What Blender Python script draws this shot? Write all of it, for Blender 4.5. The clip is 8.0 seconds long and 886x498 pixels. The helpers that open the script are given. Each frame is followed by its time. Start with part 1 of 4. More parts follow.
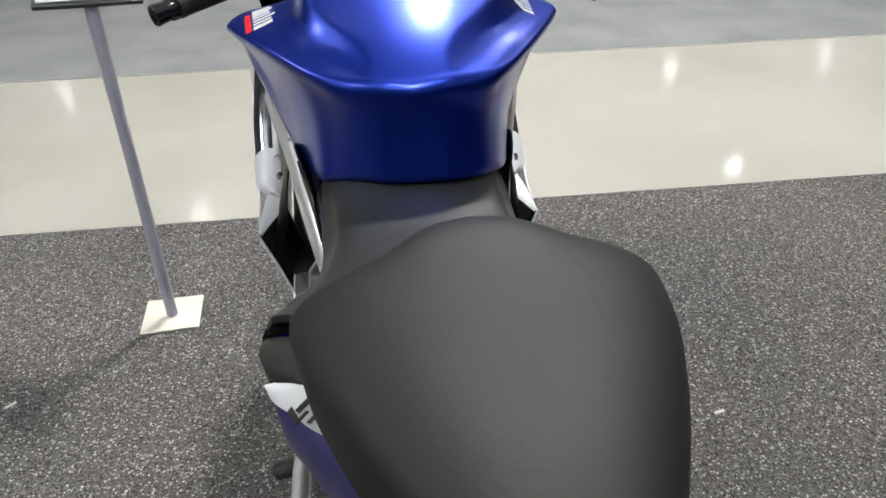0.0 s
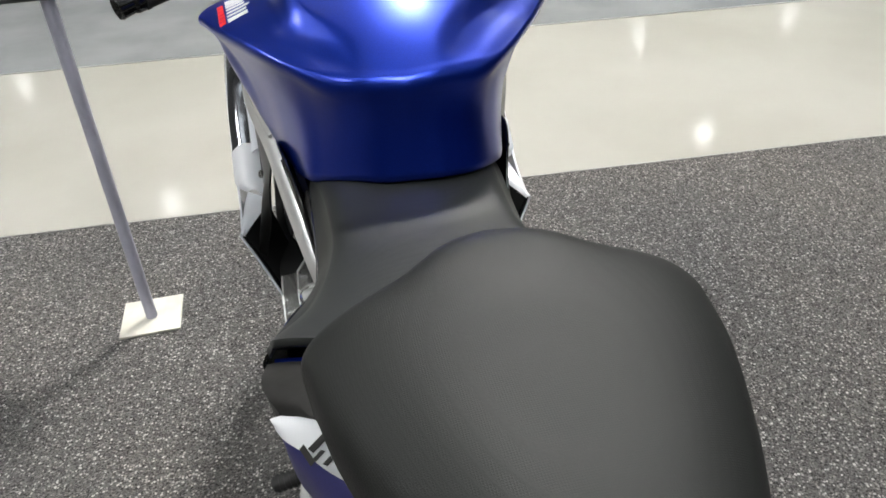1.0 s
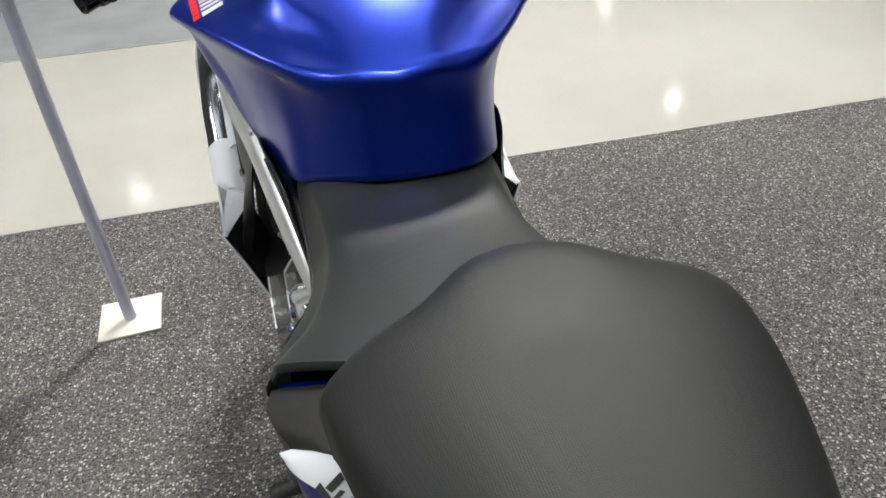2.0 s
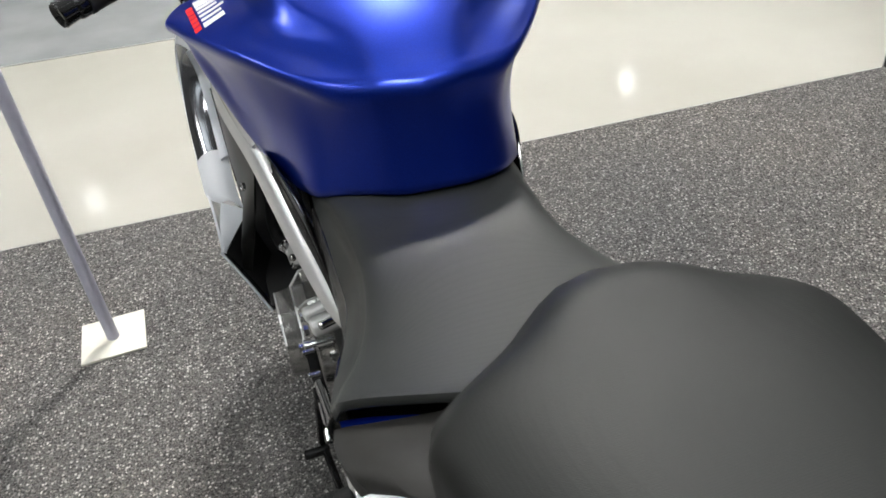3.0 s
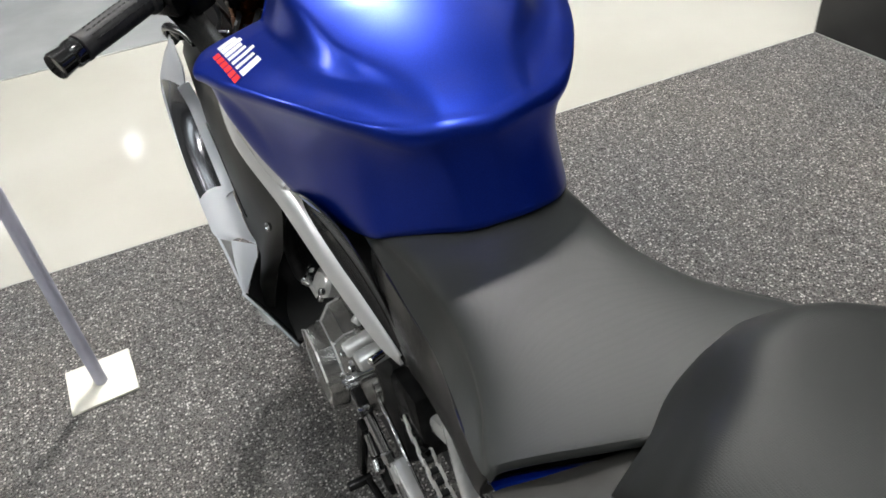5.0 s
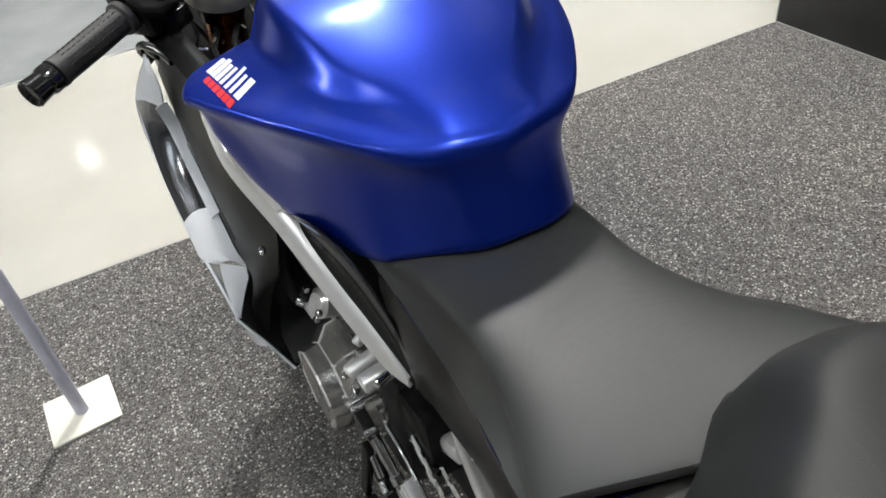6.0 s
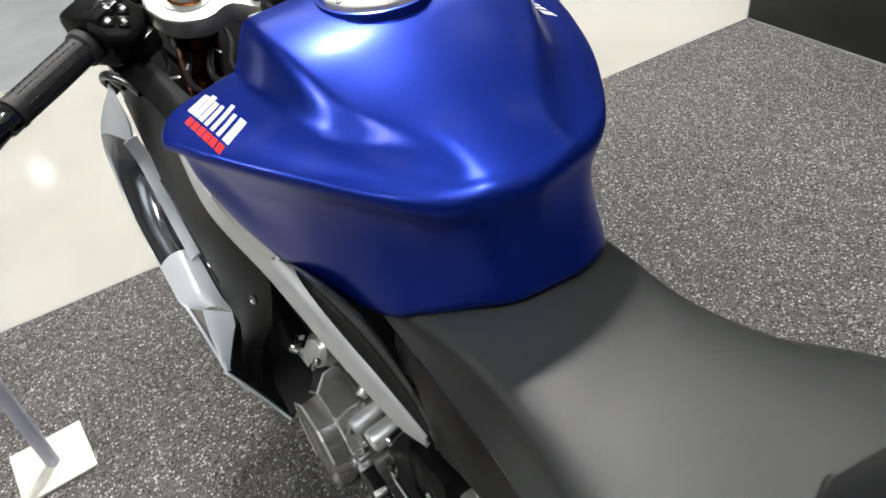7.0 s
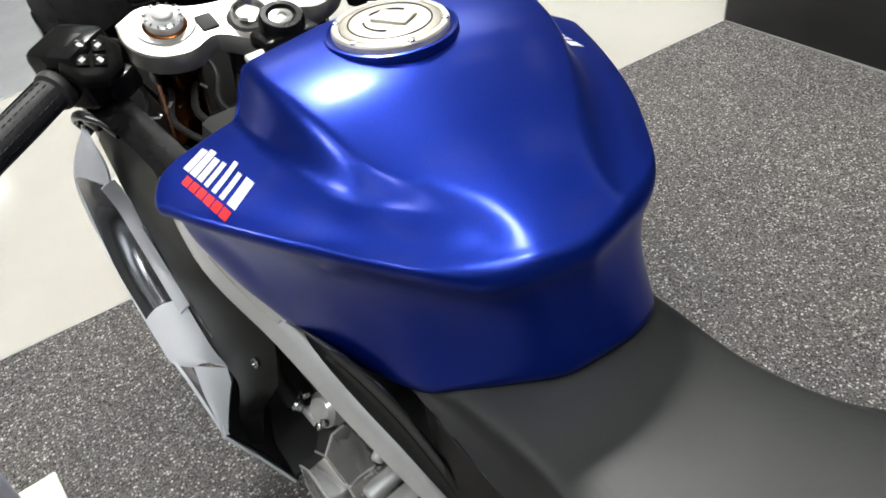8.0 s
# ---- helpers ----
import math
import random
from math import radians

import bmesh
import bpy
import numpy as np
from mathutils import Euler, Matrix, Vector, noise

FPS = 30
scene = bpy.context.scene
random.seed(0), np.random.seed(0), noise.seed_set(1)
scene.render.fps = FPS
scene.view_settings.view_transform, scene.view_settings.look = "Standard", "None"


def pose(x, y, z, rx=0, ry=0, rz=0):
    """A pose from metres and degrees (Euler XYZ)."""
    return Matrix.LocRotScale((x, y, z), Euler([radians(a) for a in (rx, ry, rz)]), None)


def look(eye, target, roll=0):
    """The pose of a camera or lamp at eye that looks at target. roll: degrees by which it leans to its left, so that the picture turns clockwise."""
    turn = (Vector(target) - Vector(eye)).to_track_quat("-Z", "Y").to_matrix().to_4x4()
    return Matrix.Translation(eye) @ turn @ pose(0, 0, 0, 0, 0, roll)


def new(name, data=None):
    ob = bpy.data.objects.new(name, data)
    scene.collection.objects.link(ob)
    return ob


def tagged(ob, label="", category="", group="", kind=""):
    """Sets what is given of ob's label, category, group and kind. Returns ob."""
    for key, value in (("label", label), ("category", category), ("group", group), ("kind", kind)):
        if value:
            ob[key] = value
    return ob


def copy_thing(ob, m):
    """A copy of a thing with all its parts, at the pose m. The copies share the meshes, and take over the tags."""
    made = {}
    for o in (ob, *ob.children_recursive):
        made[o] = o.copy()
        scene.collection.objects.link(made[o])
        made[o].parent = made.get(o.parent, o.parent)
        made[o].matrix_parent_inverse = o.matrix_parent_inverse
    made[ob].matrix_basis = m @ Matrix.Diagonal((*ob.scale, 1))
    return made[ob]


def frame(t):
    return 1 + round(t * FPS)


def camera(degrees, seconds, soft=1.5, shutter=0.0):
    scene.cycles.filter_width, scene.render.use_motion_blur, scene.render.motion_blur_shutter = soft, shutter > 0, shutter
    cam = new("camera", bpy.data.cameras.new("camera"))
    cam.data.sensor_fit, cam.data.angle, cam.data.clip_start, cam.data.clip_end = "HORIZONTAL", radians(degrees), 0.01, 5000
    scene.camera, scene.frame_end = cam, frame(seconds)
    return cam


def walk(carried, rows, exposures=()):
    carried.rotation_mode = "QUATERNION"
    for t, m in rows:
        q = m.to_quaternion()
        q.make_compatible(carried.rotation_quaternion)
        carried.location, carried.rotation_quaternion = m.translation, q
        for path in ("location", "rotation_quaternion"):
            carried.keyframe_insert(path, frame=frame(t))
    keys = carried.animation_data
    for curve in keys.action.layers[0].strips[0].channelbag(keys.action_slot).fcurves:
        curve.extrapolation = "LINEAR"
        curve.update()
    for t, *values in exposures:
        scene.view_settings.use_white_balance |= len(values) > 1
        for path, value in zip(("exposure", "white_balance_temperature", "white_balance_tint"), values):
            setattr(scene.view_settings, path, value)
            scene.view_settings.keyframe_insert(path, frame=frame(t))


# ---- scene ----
cam = camera(62.0, 8.0, soft=1.6, shutter=0.5)
PATH = [
    (0, (0.686, 0.605, 1.195), (0.847, 2.302, 0.148), -1.5),
    (0.5, (0.678, 0.633, 1.197), (0.863, 2.311, 0.123), -2.0),
    (1, (0.664, 0.662, 1.194), (0.886, 2.316, 0.092), -2.9),
    (1.5, (0.653, 0.687, 1.192), (0.909, 2.316, 0.061), -3.4),
    (2.8, (0.604, 0.753, 1.204), (0.952, 2.327, 0.019), -4.9),
    (3, (0.584, 0.764, 1.202), (0.961, 2.33, 0.017), -5.0),
    (3.5, (0.552, 0.789, 1.218), (0.973, 2.334, 0.02), -5.4),
    (4, (0.515, 0.811, 1.232), (0.981, 2.33, 0.018), -6.0),
    (4.5, (0.489, 0.826, 1.242), (0.987, 2.327, 0.017), -6.5),
    (6, (0.442, 0.891, 1.262), (1.058, 2.326, 0.013), -7.7),
    (6.5, (0.439, 0.928, 1.258), (1.088, 2.343, 0.003), -7.9),
    (7, (0.441, 0.997, 1.255), (1.137, 2.386, -0.004), -8.1),
    (7.5, (0.439, 1.056, 1.258), (1.169, 2.422, -0.007), -8.0),
    (8, (0.444, 1.102, 1.258), (1.211, 2.445, -0.01), -8.1),
]
walk(cam, [(t, look(eye, target, roll)) for t, eye, target, roll in PATH],
     exposures=[(0, -0.28), (1.5, -0.20), (3.0, -0.12), (4.5, -0.06), (8, -0.06)])

# ---------------------------------------------------------------- light
world = bpy.data.worlds.new("hall_air")
scene.world = world
world.use_nodes = True
world.node_tree.nodes["Background"].inputs[0].default_value = (0.75, 0.8, 0.9, 1)
world.node_tree.nodes["Background"].inputs[1].default_value = 0.05

HALL_X, HALL_Y0, HALL_Y1, HALL_H = 18.0, -10.0, 28.0, 6.2
LAMP_POWER = 19.0
SOFT_FILL_POWER = 3.2
TUBE_FILL_POWER = 13.0
KEY_POWER = 520.0
SIDE_FILL_POWER = 112.0


# ---------------------------------------------------------------- materials
def mat(name, base, rough=0.5, metal=0.0, coat=0.0, spec=0.5):
    m = bpy.data.materials.new(name)
    m.use_nodes = True
    b = m.node_tree.nodes["Principled BSDF"]
    b.inputs["Base Color"].default_value = (*base, 1)
    b.inputs["Roughness"].default_value = rough
    b.inputs["Metallic"].default_value = metal
    b.inputs["Coat Weight"].default_value = coat
    b.inputs["Coat Roughness"].default_value = 0.08
    b.inputs["Specular IOR Level"].default_value = spec
    return m


def add(m, kind, **values):
    n = m.node_tree.nodes.new(kind)
    for key, value in values.items():
        n.inputs[key.replace("_", " ")].default_value = value
    return n


def join(m, a, out, b, inp):
    m.node_tree.links.new(a.outputs[out], b.inputs[inp])


def shader(m):
    return m.node_tree.nodes["Principled BSDF"]


def ramp(m, stops):
    n = m.node_tree.nodes.new("ShaderNodeValToRGB")
    els = n.color_ramp.elements
    while len(els) < len(stops):
        els.new(0.5)
    for e, (p, c) in zip(els, stops):
        e.position, e.color = p, (*c, 1)
    return n


def vary(m, scale, low, high, bump=0.0, rough=None, detail=4.0, fine=0.0):
    """Mottle a material's colour between low and high with noise at `scale`, with relief and uneven gloss."""
    co = add(m, "ShaderNodeTexCoord")
    n = add(m, "ShaderNodeTexNoise", Scale=scale, Detail=detail)
    join(m, co, "Object", n, "Vector")
    r = ramp(m, [(0.35, low), (0.65, high)])
    join(m, n, "Fac", r, "Fac")
    join(m, r, "Color", shader(m), "Base Color")
    if rough:
        q = add(m, "ShaderNodeMapRange", To_Min=rough[0], To_Max=rough[1])
        big = add(m, "ShaderNodeTexNoise", Scale=scale * 0.2 + 1, Detail=3.0)
        join(m, co, "Object", big, "Vector")
        join(m, big, "Fac", q, "Value")
        join(m, q, "Result", shader(m), "Roughness")
    if bump:
        f = add(m, "ShaderNodeTexNoise", Scale=fine or scale * 4, Detail=2.0)
        join(m, co, "Object", f, "Vector")
        b = add(m, "ShaderNodeBump", Strength=bump, Distance=0.001)
        join(m, f, "Fac", b, "Height")
        join(m, b, "Normal", shader(m), "Normal")
    return m


def emitter(name, colour, strength):
    m = bpy.data.materials.new(name)
    m.use_nodes = True
    b = m.node_tree.nodes["Principled BSDF"]
    b.inputs["Base Color"].default_value = (0.8, 0.8, 0.8, 1)
    b.inputs["Emission Color"].default_value = (*colour, 1)
    b.inputs["Emission Strength"].default_value = strength
    return m


def carpet_material():
    """Dark rubber granulate matting with pale flecks."""
    m = mat("granulate", (0.05, 0.05, 0.05), 0.5)
    co = add(m, "ShaderNodeTexCoord")
    warp = add(m, "ShaderNodeTexNoise", Scale=120.0, Detail=2.0)
    join(m, co, "Object", warp, "Vector")
    shift = add(m, "ShaderNodeVectorMath")
    shift.operation = "MULTIPLY_ADD"
    shift.inputs[1].default_value = (0.008, 0.008, 0.008)
    join(m, warp, "Color", shift, 0)
    join(m, co, "Object", shift, 2)
    cells = add(m, "ShaderNodeTexVoronoi", Scale=330.0)
    join(m, shift, "Vector", cells, "Vector")
    sep = add(m, "ShaderNodeSeparateColor")
    join(m, cells, "Color", sep, "Color")
    ground = ramp(m, [(0.0, (0.045, 0.044, 0.044)), (0.6, (0.105, 0.102, 0.099)), (1.0, (0.22, 0.213, 0.204))])
    join(m, sep, "Red", ground, "Fac")
    # pale chips, each a part of its own cell, a quarter of the cells having one
    chips = add(m, "ShaderNodeTexVoronoi", Scale=160.0)
    join(m, shift, "Vector", chips, "Vector")
    pick = add(m, "ShaderNodeSeparateColor")
    join(m, chips, "Color", pick, "Color")
    have = ramp(m, [(0.64, (0, 0, 0)), (0.76, (1, 1, 1))])
    join(m, pick, "Red", have, "Fac")
    near = ramp(m, [(0.36, (1, 1, 1)), (0.50, (0, 0, 0))])
    join(m, chips, "Distance", near, "Fac")
    chip = add(m, "ShaderNodeMath")
    chip.operation = "MULTIPLY"
    join(m, have, "Color", chip, 0)
    join(m, near, "Color", chip, 1)
    tone = ramp(m, [(0.0, (0.28, 0.267, 0.25)), (0.5, (0.53, 0.512, 0.49)), (1.0, (0.76, 0.74, 0.715))])
    join(m, pick, "Green", tone, "Fac")
    r = add(m, "ShaderNodeMix")
    r.data_type = "RGBA"
    join(m, chip, 0, r, 0)
    join(m, ground, "Color", r, 6)
    join(m, tone, "Color", r, 7)
    wear = add(m, "ShaderNodeTexNoise", Scale=1.6, Detail=5.0)
    join(m, co, "Object", wear, "Vector")
    wr = ramp(m, [(0.3, (0.82, 0.82, 0.84)), (0.7, (1.15, 1.1, 1.06))])
    join(m, wear, "Fac", wr, "Fac")
    mul = add(m, "ShaderNodeMix")
    mul.data_type, mul.blend_type = "RGBA", "MULTIPLY"
    mul.inputs[0].default_value = 1.0
    join(m, r, 2, mul, 6)
    join(m, wr, "Color", mul, 7)
    join(m, mul, 2, shader(m), "Base Color")
    bump = add(m, "ShaderNodeBump", Strength=1.0, Distance=0.003)
    join(m, cells, "Distance", bump, "Height")
    join(m, bump, "Normal", shader(m), "Normal")
    q = add(m, "ShaderNodeMapRange", To_Min=0.16, To_Max=0.42)
    join(m, sep, "Green", q, "Value")
    join(m, q, "Result", shader(m), "Roughness")
    return m


def paint_material(name, base, rough, flake):
    """Satin metallic paint with a fine flake sparkle."""
    m = mat(name, base, rough, 0.8, coat=0.38)
    shader(m).inputs["Coat Roughness"].default_value = 0.20
    co = add(m, "ShaderNodeTexCoord")
    n = add(m, "ShaderNodeTexNoise", Scale=900.0, Detail=1.0)
    join(m, co, "Object", n, "Vector")
    r = ramp(m, [(0.3, tuple(c * (1 - flake) for c in base)), (0.7, tuple(min(1, c * (1 + flake)) for c in base))])
    join(m, n, "Fac", r, "Fac")
    join(m, r, "Color", shader(m), "Base Color")
    big = add(m, "ShaderNodeTexNoise", Scale=9.0, Detail=5.0)
    join(m, co, "Object", big, "Vector")
    q = add(m, "ShaderNodeMapRange", To_Min=rough - 0.04, To_Max=rough + 0.05)
    join(m, big, "Fac", q, "Value")
    join(m, q, "Result", shader(m), "Roughness")
    return m


def weave_material(name, base, rough=0.55):
    """Grippy seat vinyl with a fine dotted grain."""
    m = mat(name, base, rough)
    co = add(m, "ShaderNodeTexCoord")
    dots = add(m, "ShaderNodeTexVoronoi", Scale=750.0)
    dots.distance = "CHEBYCHEV"
    dots.inputs["Randomness"].default_value = 0.15
    join(m, co, "Object", dots, "Vector")
    b = add(m, "ShaderNodeBump", Strength=0.35, Distance=0.0006)
    join(m, dots, "Distance", b, "Height")
    join(m, b, "Normal", shader(m), "Normal")
    n = add(m, "ShaderNodeTexNoise", Scale=7.0, Detail=5.0)
    join(m, co, "Object", n, "Vector")
    r = ramp(m, [(0.3, tuple(c * 0.86 for c in base)), (0.7, tuple(c * 1.12 for c in base))])
    join(m, n, "Fac", r, "Fac")
    join(m, r, "Color", shader(m), "Base Color")
    q = add(m, "ShaderNodeMapRange", To_Min=rough - 0.06, To_Max=rough + 0.08)
    join(m, n, "Fac", q, "Value")
    join(m, q, "Result", shader(m), "Roughness")
    return m


CARPET = carpet_material()
WHITE_FLOOR = vary(mat("white_floor", (0.46, 0.45, 0.405), 0.12, coat=0.3), 1.3, (0.435, 0.424, 0.378), (0.48, 0.47, 0.425), rough=(0.06, 0.16))
CONCRETE = vary(mat("polished_concrete", (0.27, 0.28, 0.285), 0.2), 2.6, (0.245, 0.255, 0.262), (0.30, 0.31, 0.315), rough=(0.08, 0.22))
BLACK_WALL = vary(mat("black_wall", (0.02, 0.02, 0.02), 0.5), 3.0, (0.012, 0.012, 0.012), (0.026, 0.026, 0.026), 0.2, (0.4, 0.6))
HALL_WALL = vary(mat("hall_wall", (0.6, 0.6, 0.6), 0.8), 0.4, (0.5, 0.5, 0.5), (0.62, 0.62, 0.61))
HALL_ROOF = vary(mat("hall_roof", (0.22, 0.22, 0.23), 0.9), 0.3, (0.19, 0.19, 0.20), (0.25, 0.25, 0.25))
TRIM = mat("edge_trim", (0.42, 0.42, 0.41), 0.35, 0.6)
BLUE = paint_material("satin_blue", (0.0035, 0.030, 0.37), 0.32, 0.12)
TAIL_BLUE = paint_material("tail_blue", (0.03, 0.032, 0.23), 0.4, 0.1)
SEAT = weave_material("seat_vinyl", (0.0225, 0.0243, 0.0236), 0.43)
shader(SEAT).inputs["Specular IOR Level"].default_value = 0.40
# Seat vinyl again, with the shade on the pillion put into a darker base.
PILLION = weave_material("pillion_vinyl_shaded", (0.0112, 0.0122, 0.0117), 0.53)
shader(PILLION).inputs["Specular IOR Level"].default_value = 0.35
COVER = vary(mat("grey_cover", (0.022, 0.0215, 0.0205), 0.5, spec=0.25), 30, (0.018, 0.0175, 0.0165), (0.026, 0.0255, 0.0245), 0.12, (0.42, 0.56))
PLASTIC = vary(mat("black_plastic", (0.008, 0.008, 0.008), 0.24, spec=0.13), 40, (0.006, 0.006, 0.006), (0.011, 0.011, 0.011), 0.10, (0.2, 0.3))
INNER = vary(mat("inner_panel", (0.008, 0.008, 0.0078), 0.35, spec=0.06), 25, (0.0065, 0.0065, 0.006), (0.010, 0.010, 0.0095), 0.06, (0.28, 0.40))
DARK = mat("deep_black", (0.006, 0.006, 0.006), 0.7)
GLOSS = mat("gloss_black", (0.01, 0.01, 0.01), 0.12, coat=0.5)
SILVER = vary(mat("silver_frame", (0.84, 0.84, 0.83), 0.26, 0.45, coat=0.4), 14, (0.80, 0.80, 0.79), (0.88, 0.88, 0.87), rough=(0.20, 0.32))
FAIR_GREY = vary(mat("fairing_grey", (0.17, 0.175, 0.19), 0.18, 0.9, coat=0.4), 9, (0.15, 0.155, 0.17), (0.20, 0.205, 0.22), rough=(0.12, 0.2))
FAIR_WHITE = vary(mat("fairing_white", (0.8, 0.83, 0.88), 0.25, coat=0.4), 10, (0.77, 0.80, 0.86), (0.83, 0.85, 0.89), rough=(0.2, 0.3))
BRONZE = vary(mat("engine_cover", (0.52, 0.51, 0.49), 0.16, 0.88, coat=0.2), 60, (0.49, 0.48, 0.46), (0.56, 0.55, 0.53), 0.03, (0.14, 0.20))
ALU = vary(mat("cast_aluminium", (0.82, 0.82, 0.81), 0.26, 0.6), 50, (0.76, 0.76, 0.75), (0.90, 0.90, 0.89), 0.2, (0.18, 0.32))
CHROME = vary(mat("bright_steel", (0.78, 0.78, 0.78), 0.14, 1.0), 80, (0.7, 0.7, 0.7), (0.84, 0.84, 0.84), rough=(0.08, 0.2))
CHAIN_STEEL = vary(mat("chain_steel", (0.7, 0.7, 0.68), 0.25, 0.4), 120, (0.7, 0.7, 0.68), (0.86, 0.85, 0.83), rough=(0.2, 0.4))
ENGINE = vary(mat("engine_block", (0.02, 0.02, 0.021), 0.5, 0.4), 40, (0.012, 0.012, 0.012), (0.03, 0.03, 0.031), 0.3, (0.4, 0.6))
GOLD = vary(mat("gold_anodised", (0.3, 0.1, 0.025), 0.3, 1.0), 20, (0.13, 0.042, 0.010), (0.2, 0.068, 0.018), rough=(0.18, 0.32))
YOKE = vary(mat("yoke_alloy", (0.42, 0.41, 0.37), 0.42, 0.4), 30, (0.38, 0.37, 0.335), (0.46, 0.45, 0.41), 0.1, (0.3, 0.45))
CAP = vary(mat("cap_alloy", (0.56, 0.535, 0.465), 0.42, 0.35), 40, (0.50, 0.47, 0.40), (0.60, 0.57, 0.49), rough=(0.35, 0.48))
RUBBER = vary(mat("rubber", (0.018, 0.018, 0.018), 0.6), 90, (0.012, 0.012, 0.012), (0.026, 0.026, 0.026), 0.3, (0.5, 0.7))
TYRE = vary(mat("tyre_rubber", (0.02, 0.02, 0.02), 0.75), 60, (0.014, 0.014, 0.014), (0.028, 0.028, 0.028), 0.3)
STAND_GREY = vary(mat("stand_grey", (0.5, 0.5, 0.6), 0.42, 0.1), 12, (0.46, 0.46, 0.56), (0.54, 0.54, 0.64), 0.05, (0.36, 0.5))
STAND_CREAM = vary(mat("stand_cream", (0.72, 0.7, 0.62), 0.4), 22, (0.68, 0.655, 0.57), (0.77, 0.75, 0.67), 0.06, (0.35, 0.5))
SIGN_DARK = mat("sign_dark", (0.05, 0.055, 0.06), 0.35)
DECAL_WHITE = mat("decal_white", (0.64, 0.66, 0.69), 0.4)
DECAL_RED = mat("decal_red", (0.6, 0.015, 0.02), 0.4)
DECAL_BLACK = mat("decal_black", (0.015, 0.015, 0.015), 0.4)
ICON = mat("icon_white", (0.75, 0.75, 0.72), 0.5)
PAPER = mat("paper", (0.75, 0.74, 0.7), 0.8)
LAMP_GLASS = emitter("lamp_glass", (1.0, 1.0, 0.98), LAMP_POWER)
SOFT_FILL_GLASS = emitter("soft_fill_glass", (0.90, 0.98, 1.0), SOFT_FILL_POWER)
TUBE_FILL_GLASS = emitter("tube_fill_glass", (0.92, 0.98, 1.0), TUBE_FILL_POWER)
KEY_GLASS = emitter("key_lamp_glass", (1.0, 0.982, 0.95), KEY_POWER)
SIDE_FILL_GLASS = emitter("side_fill_glass", (1.0, 0.982, 0.95), SIDE_FILL_POWER)


# ---------------------------------------------------------------- mesh helpers
SHIFT = Vector((0, 0, 0))      # taken off each part's points, so that they sit round their thing's origin


def part(name, bm, material, parent=None, label="", smooth=40):
    """Link a bmesh as one mesh object, under a thing or a part where one is given."""
    bmesh.ops.recalc_face_normals(bm, faces=bm.faces)
    if SHIFT.length and parent is not None:
        bmesh.ops.translate(bm, vec=-SHIFT, verts=bm.verts)
    me = bpy.data.meshes.new(name)
    bm.to_mesh(me)
    bm.free()
    if smooth:
        me.polygons.foreach_set("use_smooth", [True] * len(me.polygons))
        me.set_sharp_from_angle(angle=radians(smooth))
    me.materials.append(material)
    ob = new(name, me)
    if parent is not None:
        ob.parent = parent
    if label:
        tagged(ob, label)
    return ob


def thing(name, place, label, category, group="", kind="", turn=0.0):
    ob = new(name)
    ob.matrix_basis = pose(*place, 0, 0, turn)
    return tagged(ob, label, category, group, kind)


def box(size, at=(0, 0, 0), bevel=0.0, turn=None, segments=2):
    bm = bmesh.new()
    bmesh.ops.create_cube(bm, size=1.0)
    bmesh.ops.scale(bm, vec=size, verts=bm.verts)
    if bevel:
        bmesh.ops.bevel(bm, geom=bm.edges[:], offset=bevel, segments=segments, profile=0.5, affect="EDGES")
    if turn is not None:
        bmesh.ops.transform(bm, matrix=turn.to_4x4(), verts=bm.verts)
    bmesh.ops.translate(bm, vec=at, verts=bm.verts)
    return bm


def merge(*parts):
    out = bmesh.new()
    for bm in parts:
        me = bpy.data.meshes.new("tmp")
        bm.to_mesh(me)
        out.from_mesh(me)
        bm.free()
        bpy.data.meshes.remove(me)
    return out


def axis_turn(direction):
    return Vector(direction).to_track_quat("Z", "Y").to_matrix()


def lathe(profile, at, direction, sides=24, cap=True):
    """A turned form: profile rows of (distance along the axis, radius)."""
    bm = bmesh.new()
    turn, at = axis_turn(direction), Vector(at)
    rings = []
    for d, r in profile:
        rings.append([bm.verts.new(at + turn @ Vector((r * math.cos(2 * math.pi * k / sides), r * math.sin(2 * math.pi * k / sides), d))) for k in range(sides)])
    for a, b in zip(rings, rings[1:]):
        for k in range(sides):
            bm.faces.new((a[k], a[(k + 1) % sides], b[(k + 1) % sides], b[k]))
    if cap:
        bm.faces.new(rings[0][::-1])
        bm.faces.new(rings[-1])
    return bm


def rod(a, b, r, sides=14, bevel=0.0):
    a, b = Vector(a), Vector(b)
    n = (b - a).length
    e = min(bevel or r * 0.25, n / 3)
    return lathe([(0, r - e), (e, r), (n - e, r), (n, r - e)], a, b - a, sides)


def spline(points, steps=6):
    """Catmull-Rom through points."""
    p = [Vector(q) for q in points]
    p = [2 * p[0] - p[1]] + p + [2 * p[-1] - p[-2]]
    out = []
    for i in range(1, len(p) - 2):
        a, b, c, d = p[i - 1:i + 3]
        for k in range(steps):
            t = k / steps
            out.append(0.5 * (2 * b + (c - a) * t + (2 * a - 5 * b + 4 * c - d) * t * t + (3 * b - a - 3 * c + d) * t ** 3))
    return out + [p[-2]]


